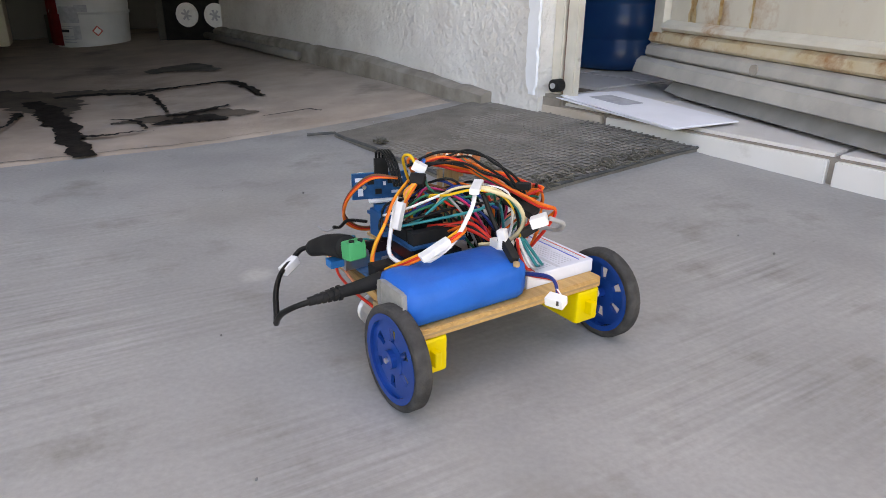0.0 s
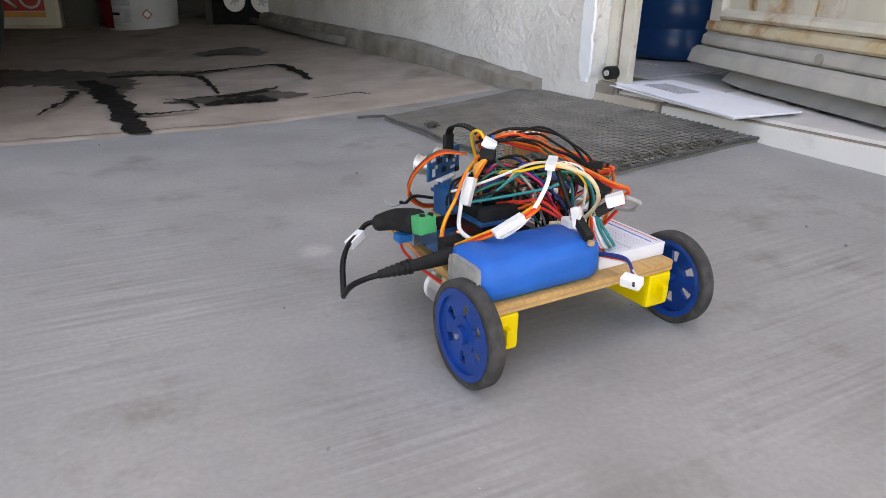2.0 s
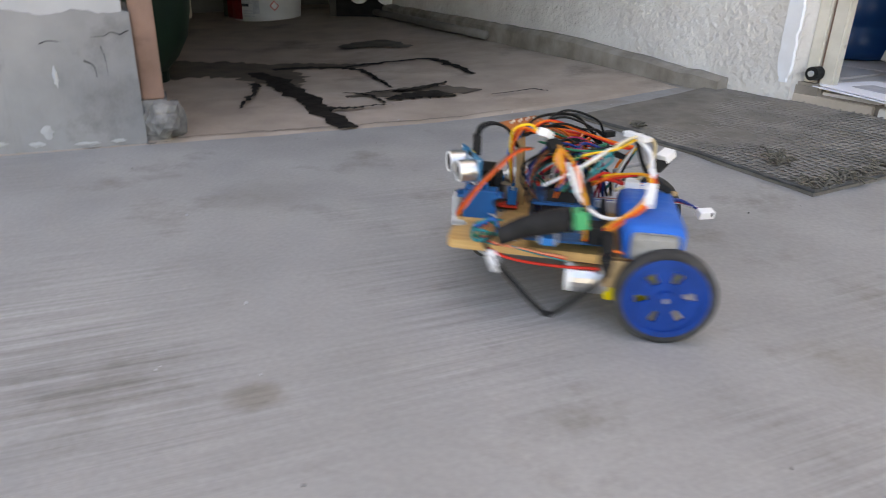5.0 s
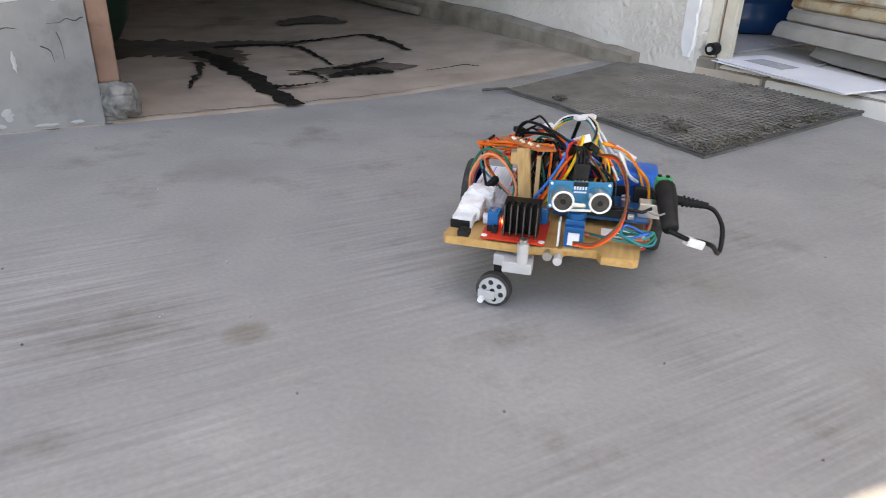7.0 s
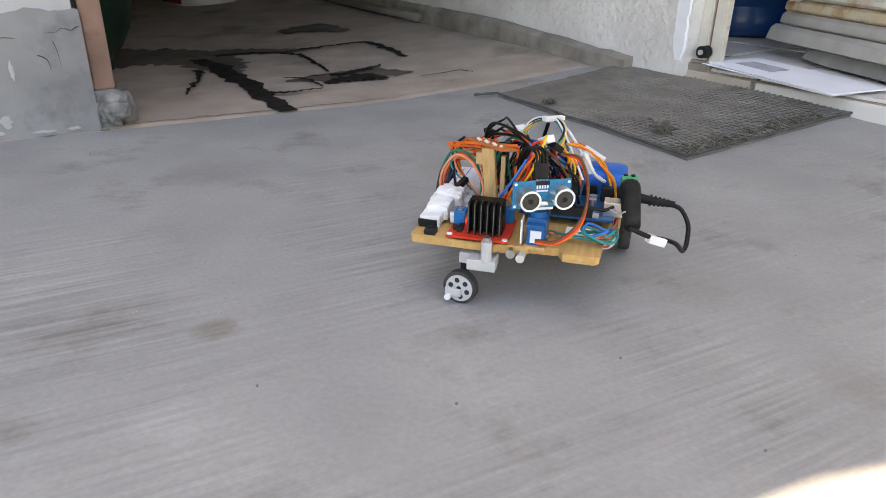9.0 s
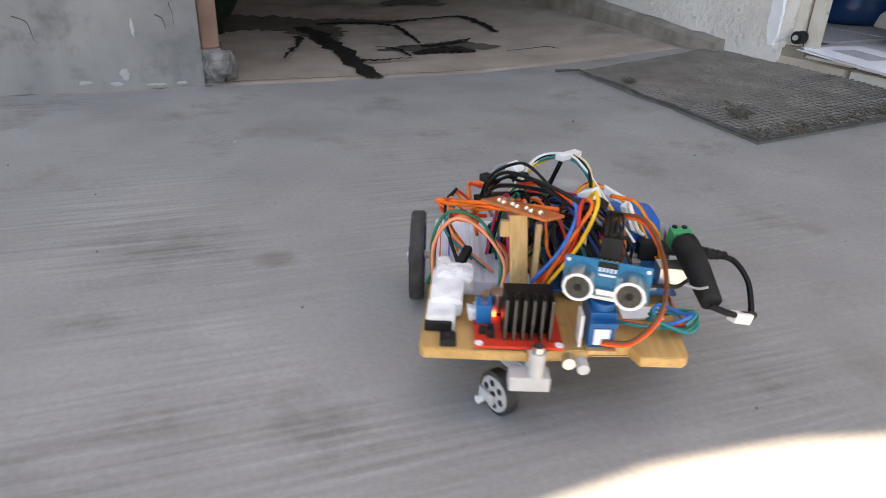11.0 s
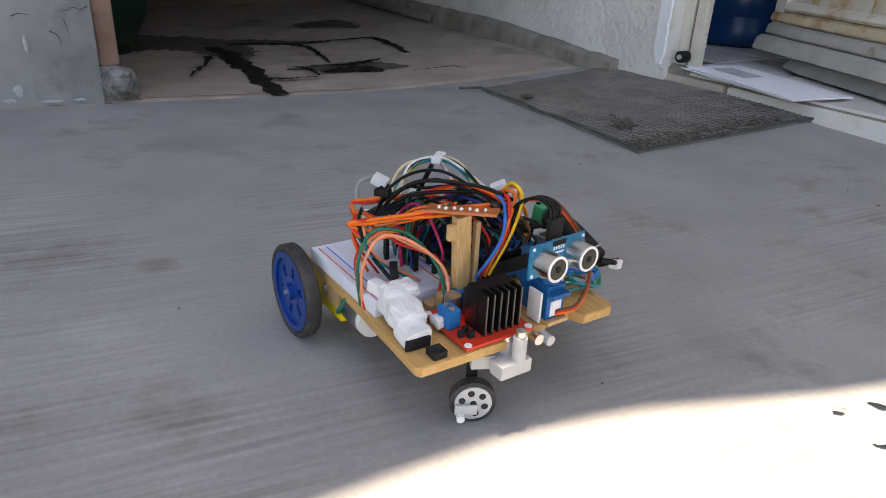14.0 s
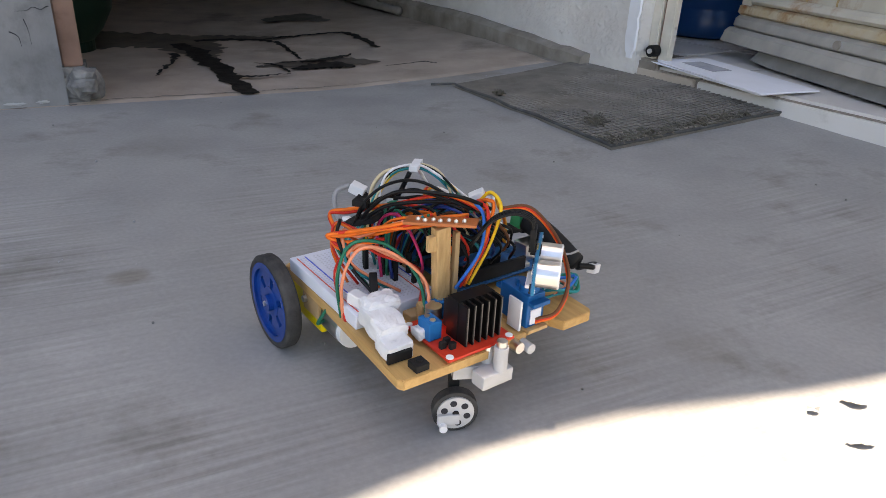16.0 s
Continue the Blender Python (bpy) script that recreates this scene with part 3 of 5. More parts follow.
def build_pillar():
    tagged(part("pillar_shaft", strip_box(front_at(-PILLAR_W), front_at(-0.004), -0.02, 2.3, 0.16), LIME), "pale limewashed pillar beside the garage opening", "pillar", kind="structure")
    n = 120
    front, back = [], []
    bm = bmesh.new()
    for i in range(n + 1):
        u = -PILLAR_W + (PILLAR_W + 0.003) * i / n
        top = 0.150 + 0.006 * noise.noise((u * 30, 3, 0)) + 0.003 * noise.noise((u * 120, 8, 0))
        foot = 0.002 * noise.noise((u * 60, 5, 0))
        front.append([bm.verts.new(front_at(u, d + foot * w) + (z,)) for d, z, w in ((-0.007, -0.01, 1), (-0.0052, 0.03, 0.6), (-0.004, 0.09, 0), (-0.0035, top, 0))])
        back.append([bm.verts.new(front_at(u, 0.168) + (z,)) for z in (-0.01, 0.03, 0.09, top)])
    for i in range(n):
        for a in (front, back):
            for k in range(3):
                bm.faces.new((a[i][k], a[i + 1][k], a[i + 1][k + 1], a[i][k + 1]))
        bm.faces.new((front[i][3], front[i + 1][3], back[i + 1][3], back[i][3]))
    for i in (0, n):
        bm.faces.new(front[i] + back[i][::-1])
    tagged(part("pillar", bm, CEMENT), "grey cement rendered pillar foot, cracked and stained", "pillar", kind="structure")
    for line, w in (([(0.0, 0.130), (-0.004, 0.129), (-0.010, 0.126), (-0.018, 0.129), (-0.026, 0.125), (-0.039, 0.124)], 0.0006), ([(-0.051, 0.099), (-0.042, 0.093), (-0.039, 0.080)], 0.0007),
                    ([(-0.032, 0.114), (-0.028, 0.101), (-0.028, 0.082)], 0.0004), ([(-0.09, 0.118), (-0.082, 0.121), (-0.07, 0.119)], 0.0006), ([(-0.22, 0.10), (-0.205, 0.092), (-0.2, 0.07), (-0.19, 0.06)], 0.0006)):
        bm = bmesh.new()
        add_tube(bm, smooth_path([front_at(u + 0.002 * noise.noise((u * 300, z * 300, 0)), -0.0042) + (z,) for u, z in line], 5), w, 5, lambda t: 1.1 - 0.8 * t)
        tagged(part("pillar_crack", bm, INK), "thin dark crack in the cement render", "crack", kind="structure")
    rnd = random.Random(31)
    for u, z, wide, high in ((-0.081, 0.083, 0.004, 0.014), (-0.100, 0.022, 0.008, 0.009), (-0.112, 0.009, 0.010, 0.004), (-0.06, 0.006, 0.018, 0.003), (-0.15, 0.012, 0.012, 0.004), (-0.028, 0.007, 0.01, 0.003), (-0.25, 0.05, 0.006, 0.01)):
        bm = bmesh.new()
        d = -0.0062 - 0.0015 * max(0.0, 1 - z / 0.03)
        ring = [bm.verts.new(front_at(u + wide * rnd.uniform(0.5, 1.0) * math.cos(a), d) + (z + high * rnd.uniform(0.5, 1.0) * math.sin(a),)) for a in [2 * math.pi * k / 14 for k in range(14)]]
        mid = bm.verts.new(front_at(u, d - 0.001) + (z,))
        for k in range(14):
            bm.faces.new((mid, ring[k], ring[(k + 1) % 14]))
        tagged(part("plaster_chip", bm, LIME), "pale chipped spot in the cement render", "chip", kind="structure")


build_pillar()


def build_rubble():
    rnd = random.Random(5)
    th = thing("broken_footing", "crumbled grey concrete footing under the steel post", "footing")
    for i in range(9):
        bm = bmesh.new()
        bmesh.ops.create_icosphere(bm, subdivisions=2, radius=1.0)
        u, w = 0.008 + 0.030 * rnd.random(), -0.012 + 0.05 * rnd.random()
        h = 0.012 + 0.014 * rnd.random()
        x, y = front_at(u, w)
        z = 0.004 + (0.045 - h) * (i / 9) ** 1.2 + h * 0.6
        for v in bm.verts:
            k = 1 + 0.35 * noise.noise(v.co * 1.7 + Vector((i * 3, 0, 0)))
            v.co = Vector((v.co.x * 0.017 * k, v.co.y * 0.017 * k, v.co.z * h * k)) + Vector((x, y, z))
        part("lump", bm, RUBBLE, th)
    bm = prism([front_at(0.002, 0.0), front_at(0.030, 0.0), front_at(0.034, 0.06), front_at(0.002, 0.06)], 0.0, 0.050)
    part("core", bm, RUBBLE, th)


build_rubble()
tagged(part("steel_post", prism([front_at(0.003, 0.004), front_at(0.029, 0.004), front_at(0.029, 0.05), front_at(0.003, 0.05)], 0.050, 2.2, 0.002), PRIMER),
       "brown primed steel gate post on a broken footing", "post")
tagged(part("wall_west", prism([front_at(-0.62, 0.1), front_at(-0.5, 0.1), front_at(-0.78, 2.0), front_at(-0.90, 2.0)], -0.02, 2.3), ROOM), "plain garage wall, the dimness put into its colour", "wall", kind="structure")
tagged(part("wall_back", prism([front_at(-0.9, 1.90), front_at(1.1, 1.90), front_at(1.1, 2.03), front_at(-0.9, 2.03)], -0.02, 2.3), ROOM), "plain wall at the back of the garage, the dimness put into its colour", "wall", kind="structure")
# out of view; the bowed outline is fitted to the sun patch's border
tagged(part("ceiling", prism([(-2.125, -1.05), (-0.9, -0.06), (-0.304, 0.398), (-0.231, 0.457), (-0.157, 0.499), (-0.043, 0.541), (0.022, 0.571), (0.5, 0.79), (1.672, 1.28), front_at(2.3, 2.1), front_at(-1.6, 2.1)], 2.302, 2.45), ROOF), "unseen roof slab over the garage, edge bowed to shape its shadow", "roof", kind="structure")
tagged(part("wall_front", strip_box(front_at(-5.0), front_at(-PILLAR_W - 0.001), -0.02, 2.3, 0.15), LIME), "pale plastered front wall", "wall", kind="structure")


# ---- door step, jamb, door ----
def build_step():
    st = tagged(part("door_step", prism([step_at(-0.405, 0.004), step_at(2.2, 0.004), step_at(2.2, 1.1), step_at(-0.405, 1.1)], -0.02, TREAD - 0.004), GROUT),
                "low step tiled in cream ceramic with brown grout", "step", kind="structure")
    joints = [-0.40, -0.258, 0.048, 0.354, 0.66, 0.966]
    for a, b in zip(joints, joints[1:]):
        p = [step_at(a + 0.004, -0.003), step_at(b - 0.004, -0.003), step_at(b - 0.004, 0.006), step_at(a + 0.004, 0.006)]
        part("riser_tile", prism(p, 0.0, TREAD - 0.006, 0.0012), SHADED_TILE if a < -0.3 else TILE, st, "dirty riser tile, browned by the wall's shade put into its colour" if a < -0.3 else "")
    for row in range(3):
        lo, hi = 0.0 + 0.306 * row + (0.006 if row else 0.009), 0.306 * (row + 1) - 0.001
        off = 0.0
        for a, b in zip(joints, joints[1:]):
            p = [step_at(a + 0.003 + off, lo), step_at(b - 0.003 + off, lo), step_at(b - 0.003 + off, hi), step_at(a + 0.003 + off, hi)]
            part("tread_tile", prism(p, TREAD - 0.006, TREAD, 0.001), TILE, st)
    part("room_bed", prism([step_at(-1.1, 0.16), step_at(-0.405, 0.16), step_at(-0.405, 1.1), step_at(-1.1, 1.1)], -0.02, TREAD - 0.004), GROUT, st)
    for a, b in ((-1.176, -0.87), (-0.87, -0.564), (-0.564, -0.405)):
        for lo, hi in ((0.165, 0.305), (0.312, 0.611), (0.618, 0.917)):
            p = [step_at(a + 0.003, lo), step_at(b - 0.003, lo), step_at(b - 0.003, hi), step_at(a + 0.003, hi)]
            part("tread_tile", prism(p, TREAD - 0.006, TREAD, 0.001), TILE, st)


build_step()


def build_jamb():
    th = thing("door_1", "cream painted steel door frame, chipped and rusty", "door frame", kind="structure")
    part("jamb", prism([step_at(-0.376, 0.012), step_at(-0.357, 0.012), step_at(-0.357, 0.03), step_at(-0.376, 0.03)], TREAD, 2.05, 0.002), JAMB, th)
    part("jamb_stop", prism([step_at(-0.353, 0.014), step_at(-0.332, 0.014), step_at(-0.332, 0.028), step_at(-0.353, 0.028)], TREAD, 2.05, 0.002), JAMB, th)
    part("groove", prism([step_at(-0.3565, 0.018), step_at(-0.3535, 0.018), step_at(-0.3535, 0.028), step_at(-0.3565, 0.028)], TREAD, 2.05), PRIMER, th)
    part("mortar", prism([step_at(-0.42, -0.004), step_at(-0.340, 0.0), step_at(-0.340, 0.05), step_at(-0.42, 0.05)], TREAD - 0.03, TREAD + 0.010, 0.004), CURB, th)
    part("reveal", prism([step_at(-0.42, 0.022), step_at(-0.3765, 0.022), step_at(-0.3765, 0.04), step_at(-0.42, 0.04)], TREAD + 0.008, 2.05), REVEAL, th)
    c = step_at(-0.355, 0.004)
    bm = cyl((0, 0, 0), 0.0095, 0.016, "y", 18)
    bmesh.ops.transform(bm, matrix=Matrix.Translation((*c, TREAD + 0.024)) @ Matrix.Rotation(radians(-49), 4, "Z"), verts=bm.verts)
    part("door_stop", bm, BLACK, th, "black rubber roller")
    bm = cyl((0, -0.009, 0), 0.004, 0.004, "y", 12)
    bmesh.ops.transform(bm, matrix=Matrix.Translation((*c, TREAD + 0.024)) @ Matrix.Rotation(radians(-49), 4, "Z"), verts=bm.verts)
    part("bolt", bm, GREY_P, th)
    part("lintel", prism([step_at(-0.373, 0.012), step_at(0.50, 0.012), step_at(0.50, 0.08), step_at(-0.373, 0.08)], 2.05, 2.12), JAMB, th)


build_jamb()
tagged(part("wall_house", prism([step_at(0.50, 0.0), step_at(3.2, 0.0), step_at(3.2, 0.14), step_at(0.50, 0.14)], TREAD - 0.03, 2.3), PLASTER), "rough white plastered house wall", "wall", kind="structure")
tagged(part("wall_over_door", prism([step_at(-0.40, 0.0), step_at(0.50, 0.0), step_at(0.50, 0.14), step_at(-0.40, 0.14)], 2.12, 2.3), PLASTER), "white plaster above the door", "wall", kind="structure")
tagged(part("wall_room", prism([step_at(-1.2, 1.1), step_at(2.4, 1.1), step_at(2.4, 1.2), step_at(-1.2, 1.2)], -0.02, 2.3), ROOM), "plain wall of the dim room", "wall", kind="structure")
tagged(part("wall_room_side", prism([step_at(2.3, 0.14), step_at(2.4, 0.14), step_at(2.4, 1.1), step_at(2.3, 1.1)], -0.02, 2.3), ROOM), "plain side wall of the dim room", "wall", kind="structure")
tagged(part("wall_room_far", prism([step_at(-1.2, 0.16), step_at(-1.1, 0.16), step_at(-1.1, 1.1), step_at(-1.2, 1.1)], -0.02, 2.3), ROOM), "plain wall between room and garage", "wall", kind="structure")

# added panel above the visible part, blocks sky light so the garage stays dark
tagged(part("garage_light_block", strip_box(front_at(-0.001), front_at(0.92), 0.55, 2.3, 0.12), LIME), "unseen added panel over the opening that keeps light out of the garage", "wall", kind="structure")
tagged(part("ceiling_room", prism([step_at(-1.2, 0.14), step_at(2.4, 0.14), step_at(2.4, 1.2), step_at(-1.2, 1.2)], 2.302, 2.40), ROOF), "plain room ceiling", "ceiling", kind="structure")

DOOR_A, DOOR_D = Vector((0.350, 1.262)), Vector((0.312, -0.95))


def door_at(k, out=0.0):
    return (DOOR_A.x + DOOR_D.x * k - 0.95 * out, DOOR_A.y + DOOR_D.y * k - 0.312 * out)


def profile_bar(prof, k0, k1):
    """A moulding along the door: a closed profile of (out, height) swept from k0 to k1."""
    bm = bmesh.new()
    a = [bm.verts.new(door_at(k0, o) + (z,)) for o, z in prof]
    b = [bm.verts.new(door_at(k1, o) + (z,)) for o, z in prof]
    for i in range(len(prof)):
        j = (i + 1) % len(prof)
        bm.faces.new((a[i], a[j], b[j], b[i]))
    bm.faces.new(a)
    bm.faces.new(b[::-1])
    return bm


def build_door():
    th = thing("steel_door", "cream painted steel door ajar, rusty along its mouldings", "door")
    L = 0.74
    part("panel", profile_bar([(-0.012, 0.13), (0.0, 0.13), (0.0, 2.0), (-0.012, 2.0)], 0.03, L), DOOR, th)
    part("stile", profile_bar([(-0.022, 0.10), (0.012, 0.10), (0.012, 2.0), (-0.022, 2.0)], 0.0, 0.028), JAMB, th)
    part("upper_moulding", profile_bar([(-0.01, 0.1465), (0.010, 0.147), (0.016, 0.152), (0.013, 0.158), (0.004, 0.163), (-0.01, 0.163)], 0.0285, L), DOOR, th, "rusty rolled moulding")
    part("middle_rail", profile_bar([(-0.02, 0.1265), (0.012, 0.127), (0.017, 0.131), (0.015, 0.142), (0.008, 0.146), (-0.02, 0.146)], 0.0, L), RUSTY, th, "rust streaked lower rail")
    part("lower_rail", profile_bar([(-0.02, 0.1045), (0.016, 0.105), (0.021, 0.109), (0.019, 0.121), (0.012, 0.126), (-0.02, 0.126)], 0.0, L), DOOR_GREY, th)
    part("kick_rail", profile_bar([(-0.02, 0.079), (0.026, 0.077), (0.034, 0.080), (0.028, 0.098), (0.020, 0.104), (-0.02, 0.104)], -0.012, L), DOOR_GREY, th, "grey worn bottom rail")
    for k0, w, h in ((0.075, 0.012, 0.10), (0.082, 0.006, 0.06), (0.15, 0.005, 0.12), (0.22, 0.003, 0.05)):
        bm = bmesh.new()
        n = 9
        lo = [bm.verts.new(door_at(k0 + w * (0.5 + 0.5 * noise.noise((i * 0.7, k0 * 50, 1))), 0.0012) + (0.163 + h * i / n,)) for i in range(n + 1)]
        hi = [bm.verts.new(door_at(k0 + w * (2.0 + 0.7 * noise.noise((i * 0.6, k0 * 50, 7))), 0.0012) + (0.163 + h * i / n,)) for i in range(n + 1)]
        for i in range(n):
            bm.faces.new((lo[i], lo[i + 1], hi[i + 1], hi[i]))
        part("rust_run", bm, RUST, th, "brown rust run down the paint")
    # rubber sweep, bent up at its free end
    bm = bmesh.new()
    rows = []
    for i in range(25):
        k = 0.09 + (L - 0.09) * i / 24
        lift = 0.004 * max(0.0, 1 - (k - 0.09) / 0.05)
        rows.append([bm.verts.new(door_at(k, o) + (z,)) for o, z in [(0.012, 0.0765), (0.030, TREAD + 0.004 + lift), (0.034, TREAD + 0.006 + lift), (0.018, 0.0768)]])
    for a, b in zip(rows, rows[1:]):
        for j in range(4):
            bm.faces.new((a[j], a[(j + 1) % 4], b[(j + 1) % 4], b[j]))
    bm.faces.new(rows[0])
    bm.faces.new(rows[-1][::-1])
    part("sweep", bm, SWEEP, th, "bent grey rubber sweep")
    for k in (0.27,):
        b2 = cyl((0, 0, 0), 0.007, 0.006, "y", 14)
        bmesh.ops.transform(b2, matrix=Matrix.Translation(door_at(k, 0.020) + (0.114,)) @ Matrix.Rotation(radians(-72), 4, "Z"), verts=b2.verts)
        part("rivet", b2, CURB, th)


build_door()


def build_jug():
    th = thing("water_bottle", "large dark blue plastic water bottle standing on the tiled floor", "water bottle")
    prof = [(0.11, 0), (0.128, 0.006), (0.132, 0.02), (0.132, 0.05), (0.127, 0.058), (0.127, 0.064), (0.132, 0.072), (0.132, 0.115), (0.126, 0.124), (0.126, 0.13), (0.132, 0.14),
            (0.132, 0.20), (0.126, 0.208), (0.132, 0.218), (0.132, 0.30), (0.10, 0.35), (0.04, 0.385), (0.03, 0.42), (0.0301, 0.45)]
    part("bottle", lathe(prof, 48, (0.355, 1.59, TREAD)), JUG, th, smooth=True)
    bm = bmesh.new()
    add_box(bm, (0, 0, 0), (0.05, 0.004, 0.03), 0.001)
    bmesh.ops.transform(bm, matrix=Matrix.Translation((0.335, 1.4565, TREAD + 0.197)) @ Matrix.Rotation(radians(-4), 4, "Z"), verts=bm.verts)
    part("label", bm, JUG_LABEL, th)


build_jug()


# ---- loose things on the step and paving ----
def build_envelopes():
    base = [Vector((0.168, 1.098)), Vector((0.289, 0.893)), Vector((0.383, 0.951)), Vector((0.262, 1.156))]
    c = sum(base, Vector((0, 0))) / 4
    for i, (turn, dx, dy) in enumerate([(0, 0, 0), (-2.5, 0.004, -0.008)]):
        r = Matrix.Rotation(radians(turn), 2)
        q = [tuple(c + r @ (v - c) + Vector((dx, dy))) for v in base]
        bm = prism(q, TREAD + 0.0015 + 0.003 * i, TREAD + 0.0035 + 0.003 * i, 0.0004)
        for v in bm.verts:
            u = (v.co.xy - Vector(base[0])).dot((base[1] - base[0]).normalized())
            v.co.z += 0.004 * (1 - min(1.0, max(0.0, u / 0.24)))
        th = tagged(part("envelope", bm, PAPER), "white paper envelope lying on the tiled step", "envelope", group="letters on the step")
        if i == 1:
            u, w = (base[1] - base[0]).normalized(), (base[3] - base[0]).normalized()
            o = base[0] + Vector((dx, dy))
            q = [tuple(o + u * a + w * b) for a, b in ((0.03, 0.035), (0.10, 0.035), (0.10, 0.075), (0.03, 0.075))]
            bm = prism(q, 0, 0.0006)
            for v in bm.verts:
                a = (v.co.xy - Vector(base[0])).dot(u)
                v.co.z += TREAD + 0.0068 + 0.004 * (1 - min(1.0, max(0.0, a / 0.24)))
            part("print", bm, PRINT, th, "grey printed block")


build_envelopes()


def build_mat():
    L, B, R, F = Vector((-0.150, 1.022)), Vector((0.056, 1.205)), Vector((0.330, 0.908)), Vector((0.078, 0.727))

    def at(u, v, dz):
        q = (L * (1 - u) + F * u) * (1 - v) + (B * (1 - u) + R * u) * v
        wob = 0.004 * noise.noise((u * 6, v * 6, 2))
        return Vector(on_ground(q.x + wob, q.y + wob, dz + 0.0016 * (1 + noise.noise((u * 5, v * 5, 9)))))

    def dust(u, v):
        """How deep the weave lies under the dust, most towards the wall."""
        k = 1.15 - 1.25 * u - 0.55 * abs(v - 0.35) + 0.35 * noise.noise((u * 5, v * 5, 21)) + 0.2 * noise.noise((u * 14, v * 14, 3))
        return 0.0032 * max(0.0, min(1.0, k))

    th = thing("doormat", "worn dusty grey woven doormat lying on the concrete", "doormat")
    n = 30
    bm = bmesh.new()
    top = [[bm.verts.new(at(i / n, j / n, 0.0035)) for j in range(n + 1)] for i in range(n + 1)]
    for i in range(n):
        for j in range(n):
            bm.faces.new((top[i][j], top[i + 1][j], top[i + 1][j + 1], top[i][j + 1]))
    ring = [e for e in bm.edges if len(e.link_faces) == 1]
    ext = bmesh.ops.extrude_edge_only(bm, edges=ring)
    bmesh.ops.translate(bm, vec=(0, 0, -0.006), verts=[v for v in ext["geom"] if isinstance(v, bmesh.types.BMVert)])
    part("backing", bm, MAT_RUBBER, th)
    bm = bmesh.new()
    nu, nv = 44, 34
    for i in range(1, nu):
        add_tube(bm, [at(i / nu, j / 22, 0.0044 + (0.0008 if (i + j) % 2 else 0) - dust(i / nu, j / 22)) for j in range(23)], 0.0009, 4)
    for j in range(1, nv):
        add_tube(bm, [at(i / 26, j / nv, 0.0044 + (0.0008 if (i + j) % 2 else 0) - dust(i / 26, j / nv)) for i in range(27)], 0.0010, 4)
    part("weave", bm, MAT_WEAVE, th, "ribbed weave of the mat", kind="stuff")
    edge = [at(u / 20, 0, 0.004) for u in range(21)] + [at(1, v / 16, 0.004) for v in range(1, 17)]
    edge = [Vector((-0.187, 1.012, rise(-0.187, 1.012) + 0.006)), Vector((-0.168, 1.018, rise(-0.168, 1.018) + 0.006))] + edge
    bm = bmesh.new()
    add_tube(bm, edge, 0.0021, 7, lambda t: 1.0 + 0.35 * noise.noise((t * 45, 0, 1)))
    part("binding", bm, MAT_EDGE, th, "dark frayed binding")
    rnd = random.Random(8)
    bm = bmesh.new()
    for k in range(150):
        v = rnd.random() ** 1.2
        p = at(1.0 - 0.05 * rnd.random(), v * 0.8, 0.005)
        a = rnd.uniform(0, 6.28)
        l = rnd.uniform(0.006, 0.018)
        q = p + Vector((math.cos(a) * l, math.sin(a) * l, rnd.uniform(0.0, 0.007)))
        add_tube(bm, smooth_path([p, (p + q) / 2 + Vector((0, 0, 0.004 * rnd.random())), q], 3), 0.0010, 4)
    part("fray", bm, DRY, th, "tangled frayed fibres", kind="stuff")
    for (u, v, s) in ((0.80, 0.13, 1.25), (0.28, 0.05, 0.6)):
        bm = bmesh.new()
        for k in range(26):
            a = rnd.uniform(0, 6.28)
            p = at(u, v, 0.005) + Vector((rnd.uniform(-1, 1), rnd.uniform(-1, 1), 0)) * 0.008 * s
            q = p + Vector((math.cos(a) * 0.012 * s, math.sin(a) * 0.012 * s, rnd.uniform(0.002, 0.012) * s))
            add_tube(bm, smooth_path([p, (p + q) / 2 + Vector((0, 0, 0.006 * s * rnd.random())), q], 3), 0.0011, 4)
        tagged(part("weed_tuft", bm, DRY), "small tuft of dry weed on the mat", "debris", group="dry tufts")


build_mat()


def build_debris():
    rnd = random.Random(12)
    # three small grey specks, each a shallow raised fan
    for (x, y, s) in ((0.178, 0.253, 0.008), (0.166, 0.216, 0.007), (0.150, 0.240, 0.004)):
        bm = bmesh.new()
        c = bm.verts.new((x, y, 0.004))
        ring = [bm.verts.new((x + s * (1 + 0.4 * rnd.uniform(-1, 1)) * math.cos(a), y + 0.55 * s * math.sin(a), 0.0015 + 0.003 * rnd.random())) for a in [2 * math.pi * k / 11 for k in range(11)]]
        for k in range(11):
            bm.faces.new((c, ring[k], ring[(k + 1) % 11]))
        tagged(part("grey_speck", bm, SPECK), "small grey speck on the sunlit concrete", "leaf", group="fallen leaves")
    for k in range(46):
        x, y = rnd.uniform(-0.75, 0.35), rnd.uniform(0.05, 1.2)
        bm = bmesh.new()
        bmesh.ops.create_icosphere(bm, subdivisions=1, radius=rnd.uniform(0.0005, 0.0013), matrix=Matrix.Translation(on_ground(x, y, 0.0045 if y > 0.95 else 0.001)))
        tagged(part("pebble", bm, RUBBLE if k % 3 else LIME), "tiny piece of grit on the concrete", "grit", group="grit on the paving")


build_debris()


